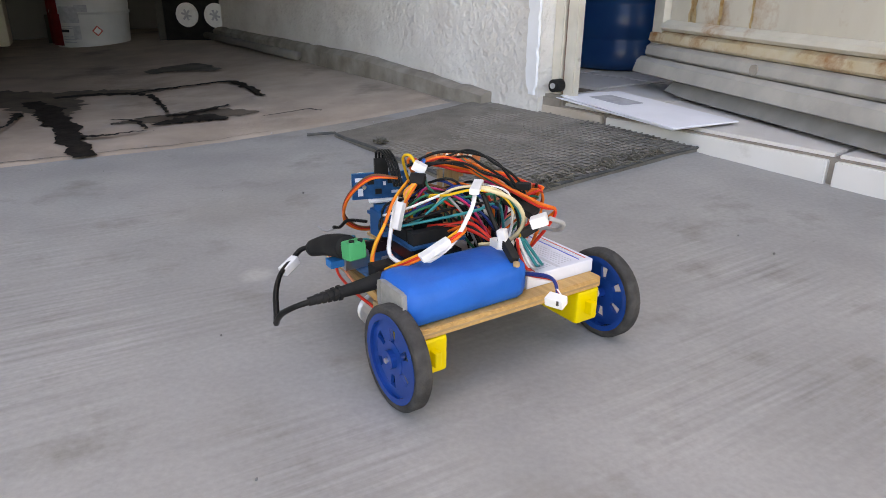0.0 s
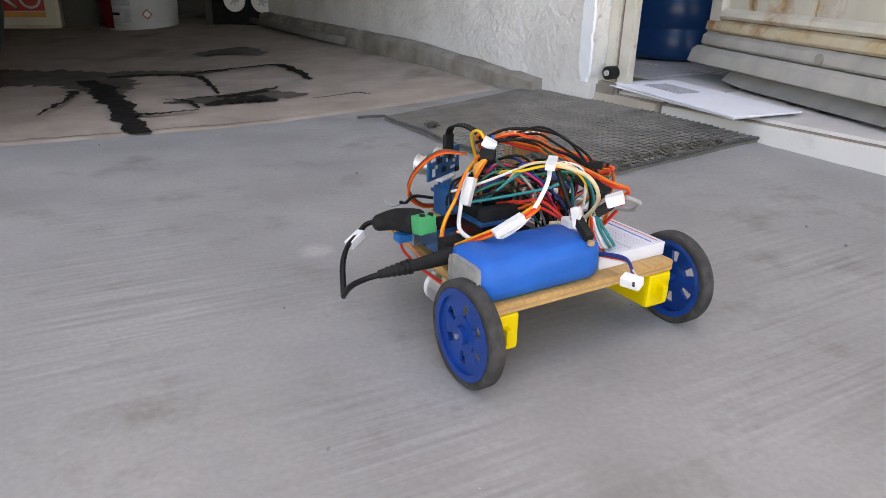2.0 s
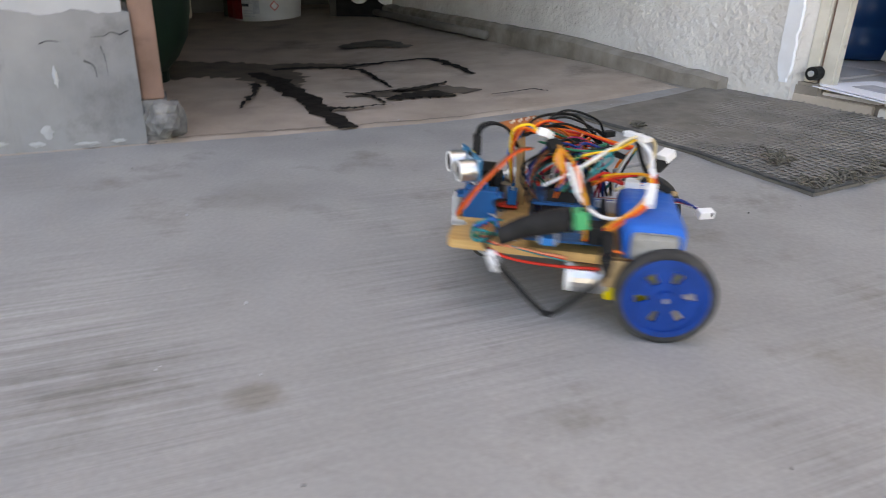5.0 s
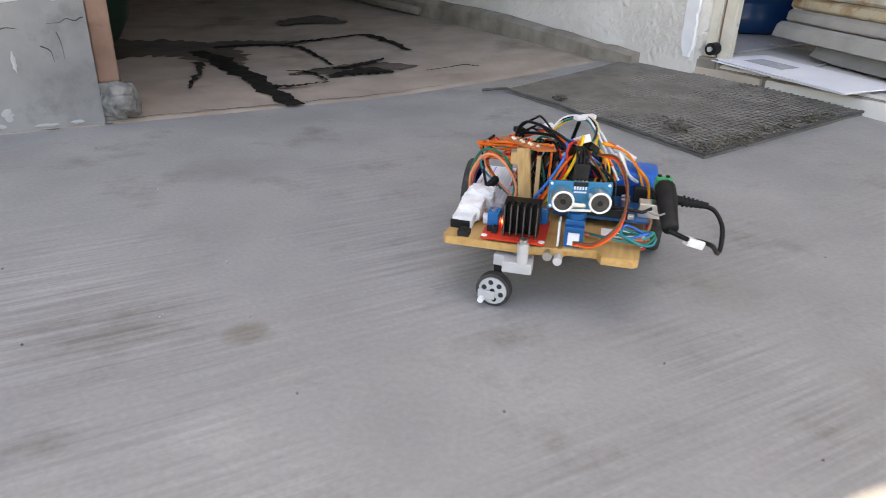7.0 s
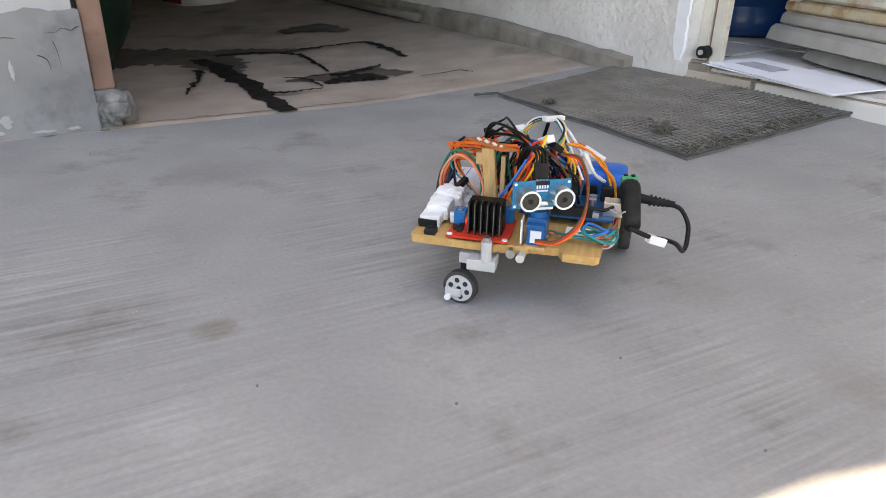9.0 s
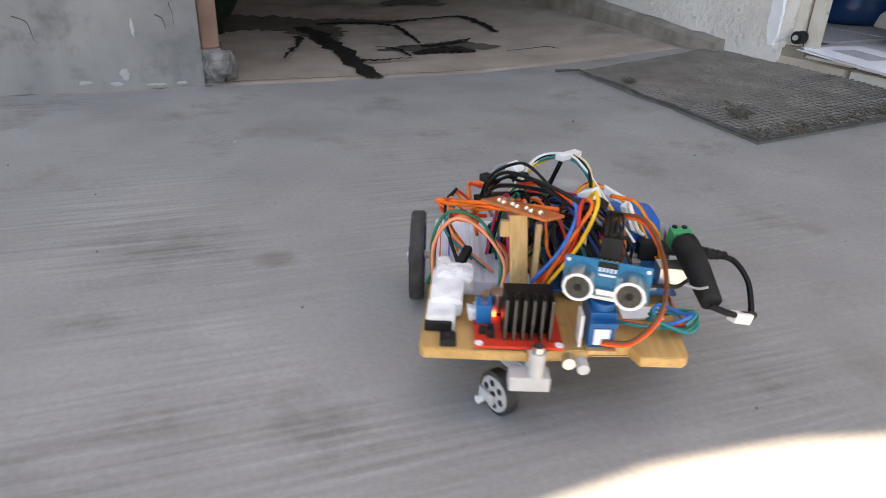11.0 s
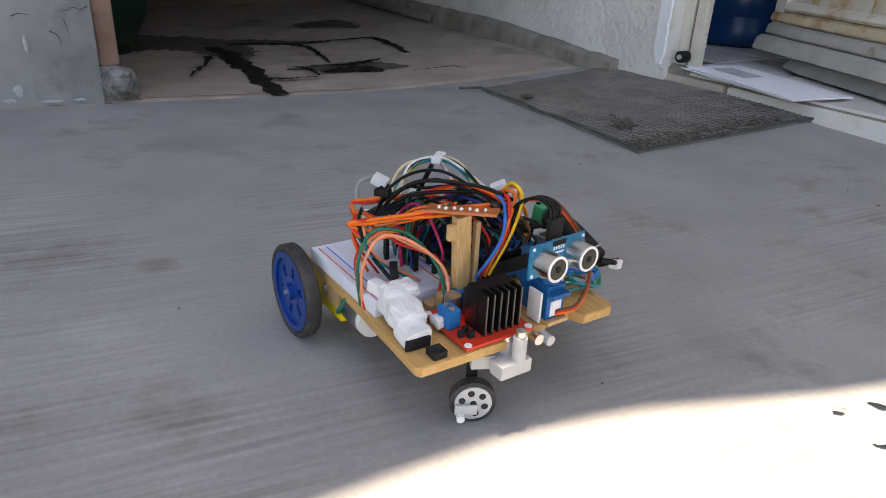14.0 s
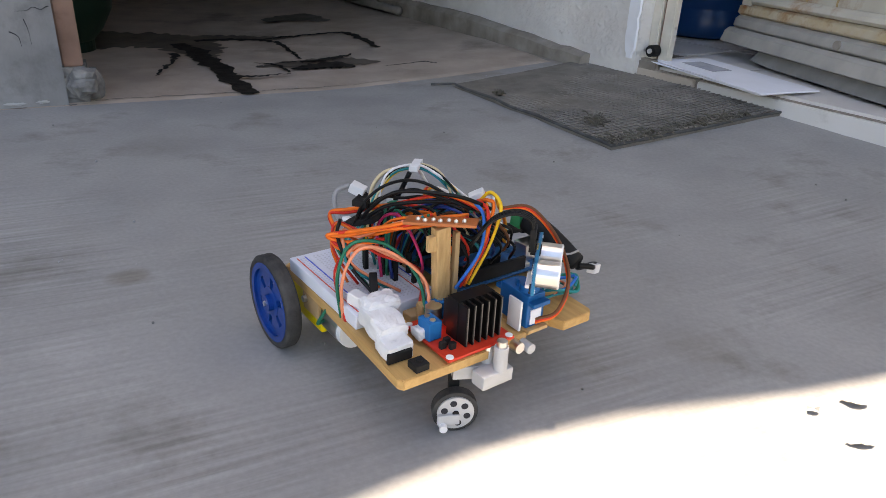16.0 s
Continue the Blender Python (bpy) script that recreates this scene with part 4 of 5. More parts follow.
# ---- things at the back of the garage ----
def build_bucket():
    th = thing("paint_bucket", "white plastic paint bucket with printed labels on the garage floor", "bucket")
    c = (-1.183, 2.30, 0.004)
    prof = [(0.098, 0), (0.106, 0.004), (0.108, 0.02), (0.112, 0.10), (0.1125, 0.103), (0.116, 0.105), (0.116, 0.112), (0.113, 0.114), (0.122, 0.28), (0.128, 0.282), (0.128, 0.30), (0.11, 0.302)]
    part("bucket", lathe(prof, 44, c), BUCKET, th, smooth=True)
    view = math.atan2(-2.15, 1.1)

    def band(a0, a1, z0, z1, mat, label=""):
        bm = bmesh.new()
        vs = []
        for i in range(9):
            a = view + radians(a0 + (a1 - a0) * i / 8)
            r = 0.1125
            vs.append([bm.verts.new((c[0] + rr * math.cos(a), c[1] + rr * math.sin(a), c[2] + z)) for rr, z in ((r, z0), (r + 0.004, z0), (r + 0.004, z1), (r, z1))])
        for p, q in zip(vs, vs[1:]):
            for j in range(4):
                bm.faces.new((p[j], p[(j + 1) % 4], q[(j + 1) % 4], q[j]))
        part("label", bm, mat, th, label)

    band(-75, -48, 0.01, 0.16, DARK_RED, "dark red label band")
    band(-46, -16, 0.078, 0.125, PRINT, "grey printed block")
    for z in (0.020, 0.028, 0.036, 0.060, 0.066):
        band(-44, -24, z, z + 0.003, PRINT)
    band(-46, -34, 0.05, 0.058, INK)
    band(-26, -16, 0.03, 0.07, PRINT)
    band(-20, -2, 0.11, 0.13, PRINT)
    a = view + radians(8)
    m = Matrix.Translation((c[0] + 0.1125 * math.cos(a), c[1] + 0.1125 * math.sin(a), 0.058)) @ Matrix.Rotation(a, 4, "Z") @ Matrix.Rotation(radians(45), 4, "X")
    part("hazard_mark", box((0, 0, 0), (0.004, 0.022, 0.022), 0, m), RED, th)
    part("hazard_centre", box((0.001, 0, 0), (0.005, 0.016, 0.016), 0, m), WHITE, th)


def build_jerrycan():
    th = thing("cream_container", "cream plastic container with a red and orange printed label", "container")
    m = Matrix.Translation((-1.555, 2.245, 0.003)) @ Matrix.Rotation(radians(30), 4, "Z")
    part("body", box((0, 0, 0.13), (0.22, 0.13, 0.26), 0.012, m), CREAM, th)
    part("label", box((-0.015, -0.066, 0.105), (0.165, 0.004, 0.10), 0, m), RED, th)
    part("stripe", box((-0.015, -0.066, 0.044), (0.165, 0.004, 0.016), 0, m), ORANGE_PRINT, th)
    bm = bmesh.new()
    ring = [Vector((0.030 + 0.028 * math.cos(a), -0.069, 0.095 + 0.030 * math.sin(a))) for a in [2 * math.pi * k / 24 for k in range(25)]]
    add_tube(bm, ring, 0.004, 6)
    bmesh.ops.transform(bm, matrix=m, verts=bm.verts)
    part("emblem", bm, WHITE, th, "pale ring on the label")
    bm = bmesh.new()
    add_tube(bm, [Vector((-0.075, -0.069, 0.125)), Vector((-0.01, -0.069, 0.065))], 0.005, 6)
    add_tube(bm, [Vector((-0.075, -0.069, 0.065)), Vector((-0.01, -0.069, 0.125))], 0.005, 6)
    bmesh.ops.transform(bm, matrix=m, verts=bm.verts)
    part("emblem", bm, WHITE, th)


def build_black_box():
    th = thing("black_case", "black box with two round white dials against the wall", "case")
    m = Matrix.Translation((-0.805, 2.345, 0.006)) @ Matrix.Rotation(radians(-6), 4, "Z")
    part("body", box((0, 0, 0.16), (0.25, 0.16, 0.32), 0.006, m), BLACK_BOX, th)
    part("end_board", box((-0.139, 0.01, 0.15), (0.024, 0.17, 0.30), 0.002, m), GREY_BOX, th)
    for x in (-0.042, 0.052):
        bm = cyl((x, -0.084, 0.10), 0.036, 0.006, "y", 32)
        bmesh.ops.transform(bm, matrix=m, verts=bm.verts)
        d = part("dial", bm, WHITE, th, "round white dial")
        bm = bmesh.new()
        for a in (0.3, 1.2, 2.2):
            add_box(bm, (0, 0, 0), (0.034, 0.002, 0.006), 0, Matrix.Translation((x, -0.0878, 0.10)) @ Matrix.Rotation(a, 4, "Y"))
        bmesh.ops.transform(bm, matrix=m, verts=bm.verts)
        part("dial_mark", bm, PRINT, d)


def build_tank():
    th = thing("green_tank", "dark green rounded metal tank standing behind the post", "tank")
    prof = [(0.05, 0.0), (0.06, 0.012), (0.085, 0.04), (0.104, 0.075), (0.113, 0.12), (0.115, 0.18), (0.115, 0.42), (0.105, 0.47), (0.07, 0.51), (0.03, 0.525), (0.03, 0.55)]
    part("shell", lathe(prof, 44, (-0.922, 1.13, 0.003)), TANK, th, smooth=True)
    part("foot_ring", lathe([(0.062, 0.0), (0.066, 0.0), (0.066, 0.02), (0.062, 0.02)], 36, (-0.922, 1.13, 0.003)), TANK, th)


build_bucket()
build_jerrycan()
build_black_box()
build_tank()
tagged(part("red_cloth", box((-1.318, 2.33, 0.09), (0.035, 0.04, 0.17), 0.012), DARK_RED), "dark red rolled cloth between containers", "cloth")
tagged(part("metal_can", cyl((-1.352, 2.36, 0.05), 0.018, 0.092, "z", 24), GREY_BOX), "small dull metal can in the shadow", "can")


# ---- the robot car, in millimetres: x to its right, y ahead, z up ----
ROBOT = thing("robot_car", "home-made three-wheeled robot car of plywood with tangled coloured wires", "robot car")


def rp(name, bm, mat, parent=None, label="", smooth=False):
    for v in bm.verts:
        k = max(0.0, min(1.0, (v.co.y - 75) / 45))
        v.co.y -= 5.0 * k * k * (3 - 2 * k)
    bmesh.ops.translate(bm, vec=(0, 0, -2), verts=bm.verts)
    return part(name, bm, mat, ROBOT if parent is None else parent, label, 0.001, smooth)


def build_deck():
    out = [(-69, -11), (63, -11), (65, -9), (67, 60), (71, 136), (69, 139), (10, 140), (8, 138), (-12, 137), (-14, 133), (-34, 132), (-37, 141), (-58, 141), (-61, 138), (-70, -9)]
    deck = rp("deck", prism(out, 44, 50, 0.5), PLY, None, "varnished plywood base plate")
    rp("ply_line", prism([(-68, -11.3), (62, -11.3), (62, -10.6), (-68, -10.6)], 46.2, 47.4), CARD, deck)
    pin = rp("caster_pin", cyl((14, 146, 47), 3.8, 15, "z", 18), GREY_P, None, "grey tubular caster pin")
    rp("pin_top", cyl((14, 146, 56), 2.8, 4, "z", 16), STEEL, pin)
    rp("pin_bracket", box((17, 144, 37), (20, 10, 8), 0.8), GREY_P, pin)
    rp("screw", cyl((55, 6, 50.5), 2.4, 2, "z", 12), STEEL, deck)
    rp("screw", cyl((-2, 139, 46), 3.2, 9, "y", 12), STEEL, deck)
    rp("screw", cyl((-9, 139, 44), 3.0, 12, "y", 12), GREY_P, deck)


def build_wheel(side):
    """A wheel about the origin, its outer face on the given side."""
    w = part("wheel", cyl((0, 0, 0), 3.2, 9, "x", 14), BLUE_RIM, ROBOT, "blue plastic wheel with black rubber tyre", 0.001)
    prof = [(25.4, -4.4), (28.8, -4.6), (30.0, -3.3), (30.0, 3.3), (28.8, 4.6), (25.4, 4.4)]
    bm = bmesh.new()
    n = 56
    rings = [[bm.verts.new((x, r * math.cos(2 * math.pi * k / n), r * math.sin(2 * math.pi * k / n))) for k in range(n)] for r, x in prof]
    for a, b in zip(rings, rings[1:] + rings[:1]):
        for k in range(n):
            bm.faces.new((a[k], a[(k + 1) % n], b[(k + 1) % n], b[k]))
    part("tyre", bm, TYRE, w, "black rubber tyre", 0.001, True)
    bm = bmesh.new()

    def sector(r0, r1, a0, a1, x0, x1, steps):
        g = []
        for i in range(steps + 1):
            a = a0 + (a1 - a0) * i / steps
            g.append([bm.verts.new((x, r * math.cos(a), r * math.sin(a))) for r, x in ((r0, x0), (r1, x0), (r1, x1), (r0, x1))])
        for p, q in zip(g, g[1:]):
            for j in range(4):
                bm.faces.new((p[j], p[(j + 1) % 4], q[(j + 1) % 4], q[j]))
        bm.faces.new(g[0])
        bm.faces.new(g[-1][::-1])

    s = side
    sector(22.0, 25.6, 0, 2 * math.pi, 4.6 * s, -4.4 * s, 48)
    sector(17.5, 22.2, 0, 2 * math.pi, 2.6 * s, 0.6 * s, 48)
    sector(2.0, 10.0, 0, 2 * math.pi, 2.8 * s, 0.4 * s, 32)
    for k in range(6):
        a = k * math.pi / 3
        sector(9.5, 18.0, a - 0.36, a + 0.36, 2.5 * s, 0.6 * s, 6)
    part("rim", bm, BLUE_RIM, w, "blue moulded rim with slots", 0.001)
    part("hub", cyl((4.2 * s, 0, 0), 5.4, 4.0, "x", 18), BLUE_RIM, w, "", 0.001)
    part("axle_screw", cyl((6.6 * s, 0, 0), 1.6, 1.4, "x", 10), STEEL, w, "", 0.001)
    return w


def build_motor(side):
    x = -61.5 if side < 0 else 54.0
    m = rp("gear_motor", box((x, 12, 32.7), (18.5, 46, 22), 2.0), YELLOW, None, "yellow plastic gear motor")
    rp("motor_can", cyl((x, 44, 32.7), 10.3, 22, "y", 20), STEEL, m)
    rp("end_cap", cyl((x, 57, 32.7), 10.0, 5, "y", 20), WHITE, m)
    rp("lug", box((x, -13.5, 32.7), (4.5, 6, 9), 1), YELLOW, m)
    rp("bracket", box((x + 10.5 * side, 26, 41), (2.2, 20, 18), 0.5), CARD, m)
    rp("bolt", cyl((x + 12.2 * side, 20, 40), 2.2, 3, "x", 10), STEEL, m)
    rp("shaft", cyl((x + 14 * side, 0, 32.5), 2.7, 12, "x", 12), WHITE, m)


def build_battery():
    b = rp("battery_pack", box((-34.5, 9.5, 62), (80, 37, 24), 7.0), BATTERY, None, "blue shrink-wrapped battery pack", True)
    rp("end_wrap", box((-74.2, 9.5, 61.5), (3.2, 28, 17), 4), BAT_END, b)
    rp("end_wrap", box((4.5, 9.5, 60.5), (3.2, 27, 15), 4), BAT_END, b)


def build_breadboard():
    b = rp("breadboard", box((39, 41, 54.4), (54, 83, 8.5), 0.6), BREAD, None, "white solderless breadboard")
    rp("foam_pad", box((38, 41, 50.4), (52, 82, 1.2)), CREAM, b)
    for x, m in ((62.5, RAIL_RED), (57.2, RAIL_BLUE), (20.5, RAIL_RED), (15.2, RAIL_BLUE)):
        rp("rail_line", box((x, 41, 58.75), (0.7, 76, 0.3)), m, b)
    bm = bmesh.new()
    for row in range(29):
        y = 5 + row * 2.54
        for x in (61, 58.7, 52, 49.5, 47, 44.4, 41.9, 34.3, 31.8, 29.2, 26.7, 24.1, 19, 16.6):
            add_box(bm, (x, y, 58.72), (1.0, 1.0, 0.24))
    rp("socket_grid", bm, HOLE, b)["kind"] = "stuff"
    rp("channel", box((38.1, 41, 58.72), (2.4, 80, 0.25)), HOLE, b)


def build_driver():
    p = rp("motor_driver", box((22.5, 119.5, 53), (43, 43, 1.6)), PCB_RED, None, "red motor driver board with black heat sink")
    s = rp("heat_sink", box((18.5, 124.5, 65.5), (24, 9, 23)), SINK, p, "black finned heat sink")
    for k in range(6):
        rp("fin", box((7.5 + 4.4 * k, 132.5, 65.5), (1.5, 7.5, 23), 0.2), SINK, s)
        rp("fin_edge", box((7.5 + 4.4 * k, 136.4, 65.5), (0.6, 0.4, 22.5)), SINK_EDGE, s)
    rp("chip", box((18.5, 116.5, 64), (20, 5, 16), 0.4), BLACK, p)
    for x, y, sx, sy in ((39.2, 117, 8, 11), (26, 102.5, 11, 8), (8, 103.5, 11, 8)):
        t = rp("screw_terminal", box((x, y, 59.2), (sx, sy, 10.5), 0.6), TERMINAL, p, "blue screw terminal")
        for d in (-2.6, 2.6):
            rp("clamp_screw", cyl((x + (d if sx > sy else 0), y + (d if sy > sx else 0), 64.6), 1.7, 0.8, "z", 10), STEEL, t)
    for x, y in ((31.5, 108.5), (16, 110)):
        c = rp("capacitor", cyl((x, y, 59.8), 4.8, 12, "z", 20), STEEL, p, "silver electrolytic capacitor")
        rp("base_ring", cyl((x, y, 54.6), 5.2, 1.6, "z", 20), BLACK, c)
    for x, y in ((36, 128), (36, 133), (40, 130)):
        rp("jumper_block", box((x, y, 55.4), (3.4, 2.6, 4.2), 0.3), BLACK, p)
    for x, y in ((42, 139), (3, 139), (42, 100)):
        rp("screw_hole", cyl((x, y, 54.0), 2.1, 0.5, "z", 14), WHITE, p)
    rp("led", cyl((33.5, 114, 55), 1.0, 2.2, "z", 8), LED, p, "lit red indicator")


def build_controller():
    p = rp("controller_board", box((-33, 61, 57), (68, 53, 1.6)), PCB_BLUE, None, "blue microcontroller board")
    rp("usb_socket", box((-67, 72, 63), (16, 12, 10.5), 0.5), STEEL, p, "bare metal USB socket")
    rp("usb_plug", box((-79, 72, 62.5), (9, 8, 4.6), 0.4), TERMINAL, p)
    rp("power_socket", box((-62, 44, 63), (14, 9, 11), 0.8), BLACK, p)
    rp("chip", box((-18, 54, 60.5), (35, 8, 4), 0.3), BLACK, p)
    for y in (37, 85):
        rp("header", box((-28, y, 62), (48, 2.5, 8.5), 0.2), BLACK, p)
    for x, y in ((-50, 52), (-50, 60)):
        rp("capacitor", cyl((x, y, 60.5), 3.2, 6, "z", 16), STEEL, p)
    rp("reset_button", box((-54, 83, 59), (5, 5, 3), 0.3), STEEL, p)
    rp("led", cyl((-40, 72, 58.4), 0.9, 1.4, "z", 8), LED, p, "lit indicator")
    sh = rp("sensor_shield", box((-22, 64, 72), (40, 40, 1.6)), PCB_BLUE, None, "dark blue plug-in shield board")
    rp("pin_block", box((-22, 50, 76.5), (34, 7, 8), 0.3), BLACK, sh)
    rp("pin_block", box((-14, 72, 76.5), (22, 7, 8), 0.3), BLACK, sh)
    rp("pin_block", box((-36, 66, 76.5), (5, 20, 8), 0.3), BLACK, sh)
    rp("spacer", box((-22, 64, 65.5), (30, 30, 11), 0.3), BLACK, sh)


def build_servo():
    s = rp("servo", box((-17.5, 125, 61), (12.5, 23, 21), 0.7), SERVO, None, "small translucent blue servo motor")
    rp("flange", box((-17.5, 125, 67), (12.2, 32, 2.4), 0.4), SERVO, s)
    rp("sticker", box((-17.5, 136.8, 58), (7.5, 0.6, 9)), BREAD, s)
    rp("gear_dome", cyl((-17.5, 130, 73), 5.8, 4.5, "z", 20), SERVO, s)
    rp("gear_dome", cyl((-17.5, 123.5, 73), 3.0, 4.5, "z", 16), SERVO, s)
    rp("foot", box((-17.5, 128, 51), (14, 24, 2)), WOOD, s)
    rp("tie", box((-7.5, 131, 60), (1.4, 10, 18), 0.3, Matrix.Rotation(radians(0), 4, "Z")), TAPE, s, "flap of white tape")


SENSOR_AT = (-0.0175, 0.125, 0.0062)


def build_sensor():
    """The eyes, about the servo's axis; they look along +y."""
    s = part("distance_sensor", box((0, 3, 88.5), (45, 1.6, 21), 0.2), PCB_TEAL, ROBOT, "teal ultrasonic distance sensor with two silver eyes", 0.0009)
    for x in (-13, 13):
        e = part("transducer", cyl((x, 10, 88), 8.0, 12.5, "y", 32), STEEL, s, "round silver transducer", 0.0009, False)
        bm = bmesh.new()
        ring = [Vector((x + 7.2 * math.cos(a), 16.4, 88 + 7.2 * math.sin(a))) for a in [2 * math.pi * k / 32 for k in range(33)]]
        add_tube(bm, ring, 0.85, 8)
        part("bezel", bm, WHITE, e, "", 0.0009, True)
        part("mesh_face", cyl((x, 16.35, 88), 6.4, 0.5, "y", 28), MESH, e, "", 0.0009)
        part("mesh_centre", cyl((x, 16.7, 88), 2.0, 0.7, "y", 14), BLACK, e, "", 0.0009)
    part("back_face", box((0, 1.9, 88.5), (44.4, 0.5, 20.4)), PCB_BLUE, s, "dark blue back of the board", 0.0009)
    for x, z, sx, sz in ((-17, 94, 6, 3), (-16, 84, 4, 6), (12, 83, 7, 2.2), (-4, 95, 5, 1.6), (16, 92, 2.4, 5), (3, 90, 2, 3)):
        part("print_mark", box((x, 1.5, z), (sx, 0.4, sz)), BREAD, s, "", 0.0009)
    for x in (-13, 13):
        part("solder_pad", cyl((x, 1.2, 88), 1.6, 1.0, "y", 10), SOLDER, s, "", 0.0009)
    part("crystal", box((0, 5, 81.5), (10, 2.8, 4), 1.2), STEEL, s, "", 0.0009)
    part("header", box((0, 1.5, 97), (10.5, 6, 3), 0.2), BLACK, s, "", 0.0009)
    part("plug", box((0, -1.0, 104), (10.8, 3.4, 14), 0.4), BLACK, s, "black four-way plug", 0.0009)
    for k in range(4):
        part("pin", box((-3.8 + 2.54 * k, 2.4, 98.8), (1.2, 1.0, 1.2)), GOLD, s, "", 0.0009)
    for x, z in ((-8, 92), (8, 92), (-2, 84), (18, 80)):
        part("chip", box((x, 1.4, z), (5, 1.6, 4)), BLACK, s, "", 0.0009)
    for x, z in ((-20.5, 97), (20.5, 97), (-20.5, 80), (20.5, 80)):
        part("mount_hole", cyl((x, 4.0, z), 1.1, 0.4, "y", 12), BREAD, s, "", 0.0009)
    for k in range(5):
        part("print_bar", box((-4 + 2 * k, 3.95, 94.2), (1.1, 0.3, 2.6)), BREAD, s, "", 0.0009)
    part("print_bar", box((0, 3.95, 91), (9, 0.3, 1.2)), BREAD, s, "", 0.0009)
    part("horn", box((0, 0.5, 76.8), (20, 6, 2.4), 0.8), WHITE, s, "", 0.0009)
    for k in range(4):
        part("lead", tube([(-3.8 + 2.54 * k, -1, 110.5), (-3.8 + 2.54 * k, -4, 117), (-2 + 2 * k, -14, 119), (2 * k, -26, 113), (2 + 2 * k, -36, 98)], 0.95), WIRE["black"], s, "", 0.0009, True)
    return s


def build_caster():
    """A swivelling front wheel about its pin."""
    c = part("caster", cyl((0, 0, 43), 3.6, 16, "z", 16), GREY_P, ROBOT, "grey plastic swivelling caster wheel", 0.001)
    part("pin_ring", cyl((0, 0, 49), 4.4, 3, "z", 16), STEEL, c, "", 0.001)
    part("fork_block", box((0, 6, 35), (10, 26, 8), 0.6), GREY_P, c, "light grey brick with round holes", 0.001)
    for y in (-2, 6, 14):
        part("brick_hole", cyl((5.1, y, 35), 2.4, 0.6, "x", 14), BLACK, c, "", 0.001)
    part("arm", box((2, 17, 24), (3, 6, 22), 0.6), BLACK, c, "", 0.001)
    part("axle", cyl((-2, 17, 12.4), 1.8, 16, "x", 12), BLACK, c, "", 0.001)
    w = part("caster_wheel", cyl((-5, 17, 12.4), 12.4, 6, "x", 40), TYRE, c, "", 0.001)
    bm = bmesh.new()
    add_cyl(bm, (-8.2, 17, 12.4), 10.0, 1.6, "x", 36)
    part("hub_plate", bm, GREY_P, w, "light grey hub plate", 0.001)
    for k in range(6):
        a = k * math.pi / 3 + 0.3
        part("hub_hole", cyl((-9.1, 17 + 6.4 * math.cos(a), 12.4 + 6.4 * math.sin(a)), 1.9, 0.3, "x", 12), INK, w, "", 0.001)
    part("hub_plate", cyl((-1.8, 17, 12.4), 10.0, 1.6, "x", 36), GREY_P, w, "light grey hub plate", 0.001)
    for k in range(6):
        a = k * math.pi / 3 + 0.3
        part("hub_hole", cyl((-0.9, 17 + 6.4 * math.cos(a), 12.4 + 6.4 * math.sin(a)), 1.9, 0.3, "x", 12), INK, w, "", 0.001)
    part("hub_bar", box((-10.0, 21, 9.5), (2.2, 12, 6), 0.5, None), GREY_P, w, "", 0.001)
    part("axle_end", cyl((-11.6, 24, 6.0), 2.2, 5, "x", 12), WHITE, w, "", 0.001)
    return c


def build_tower():
    p = rp("wood_post", box((19, 97, 79), (9, 7, 58), 0.8, Matrix.Translation((19, 97, 50)) @ Matrix.Rotation(radians(5), 4, "Y") @ Matrix.Rotation(radians(-4), 4, "X") @ Matrix.Translation((-19, -97, -50))), WOOD, None, "split pale wooden post")
    rp("splinter", box((28, 101, 99), (9, 4, 9), 1.0, None), WOOD, p)
    rp("block", box((29, 96, 56), (10, 8, 13), 2.5), WOOD, p)
    rp("slat", box((13, 100, 76), (3, 4, 52), 0.4), CARD, p)
    m = Matrix.Translation((22, 98, 109)) @ Matrix.Rotation(radians(-42), 4, "Z") @ Matrix.Rotation(radians(8), 4, "X")
    b = rp("strip_board", box((0, 0, 0), (40, 17, 1.6), 0.3, m), PCB_ORANGE, None, "orange strip board with solder joints")
    for k in range(7):
        bm = bmesh.new()
        bmesh.ops.create_icosphere(bm, subdivisions=1, radius=1.5, matrix=m @ Matrix.Translation((-13 + 4.3 * k, 2.5 + (k % 2) * 2, 1.2)))
        rp("solder_joint", bm, SOLDER, b)


def crumple(bm, amount=1.0, size=6.0, cuts=4):
    """Wrinkles a body, as tape wound round it."""
    bmesh.ops.subdivide_edges(bm, edges=bm.edges[:], cuts=cuts, use_grid_fill=True)
    for v in bm.verts:
        v.co += amount * noise.noise_vector(v.co / size) + 0.5 * amount * noise.noise_vector(v.co / (size * 0.4))
    return bm


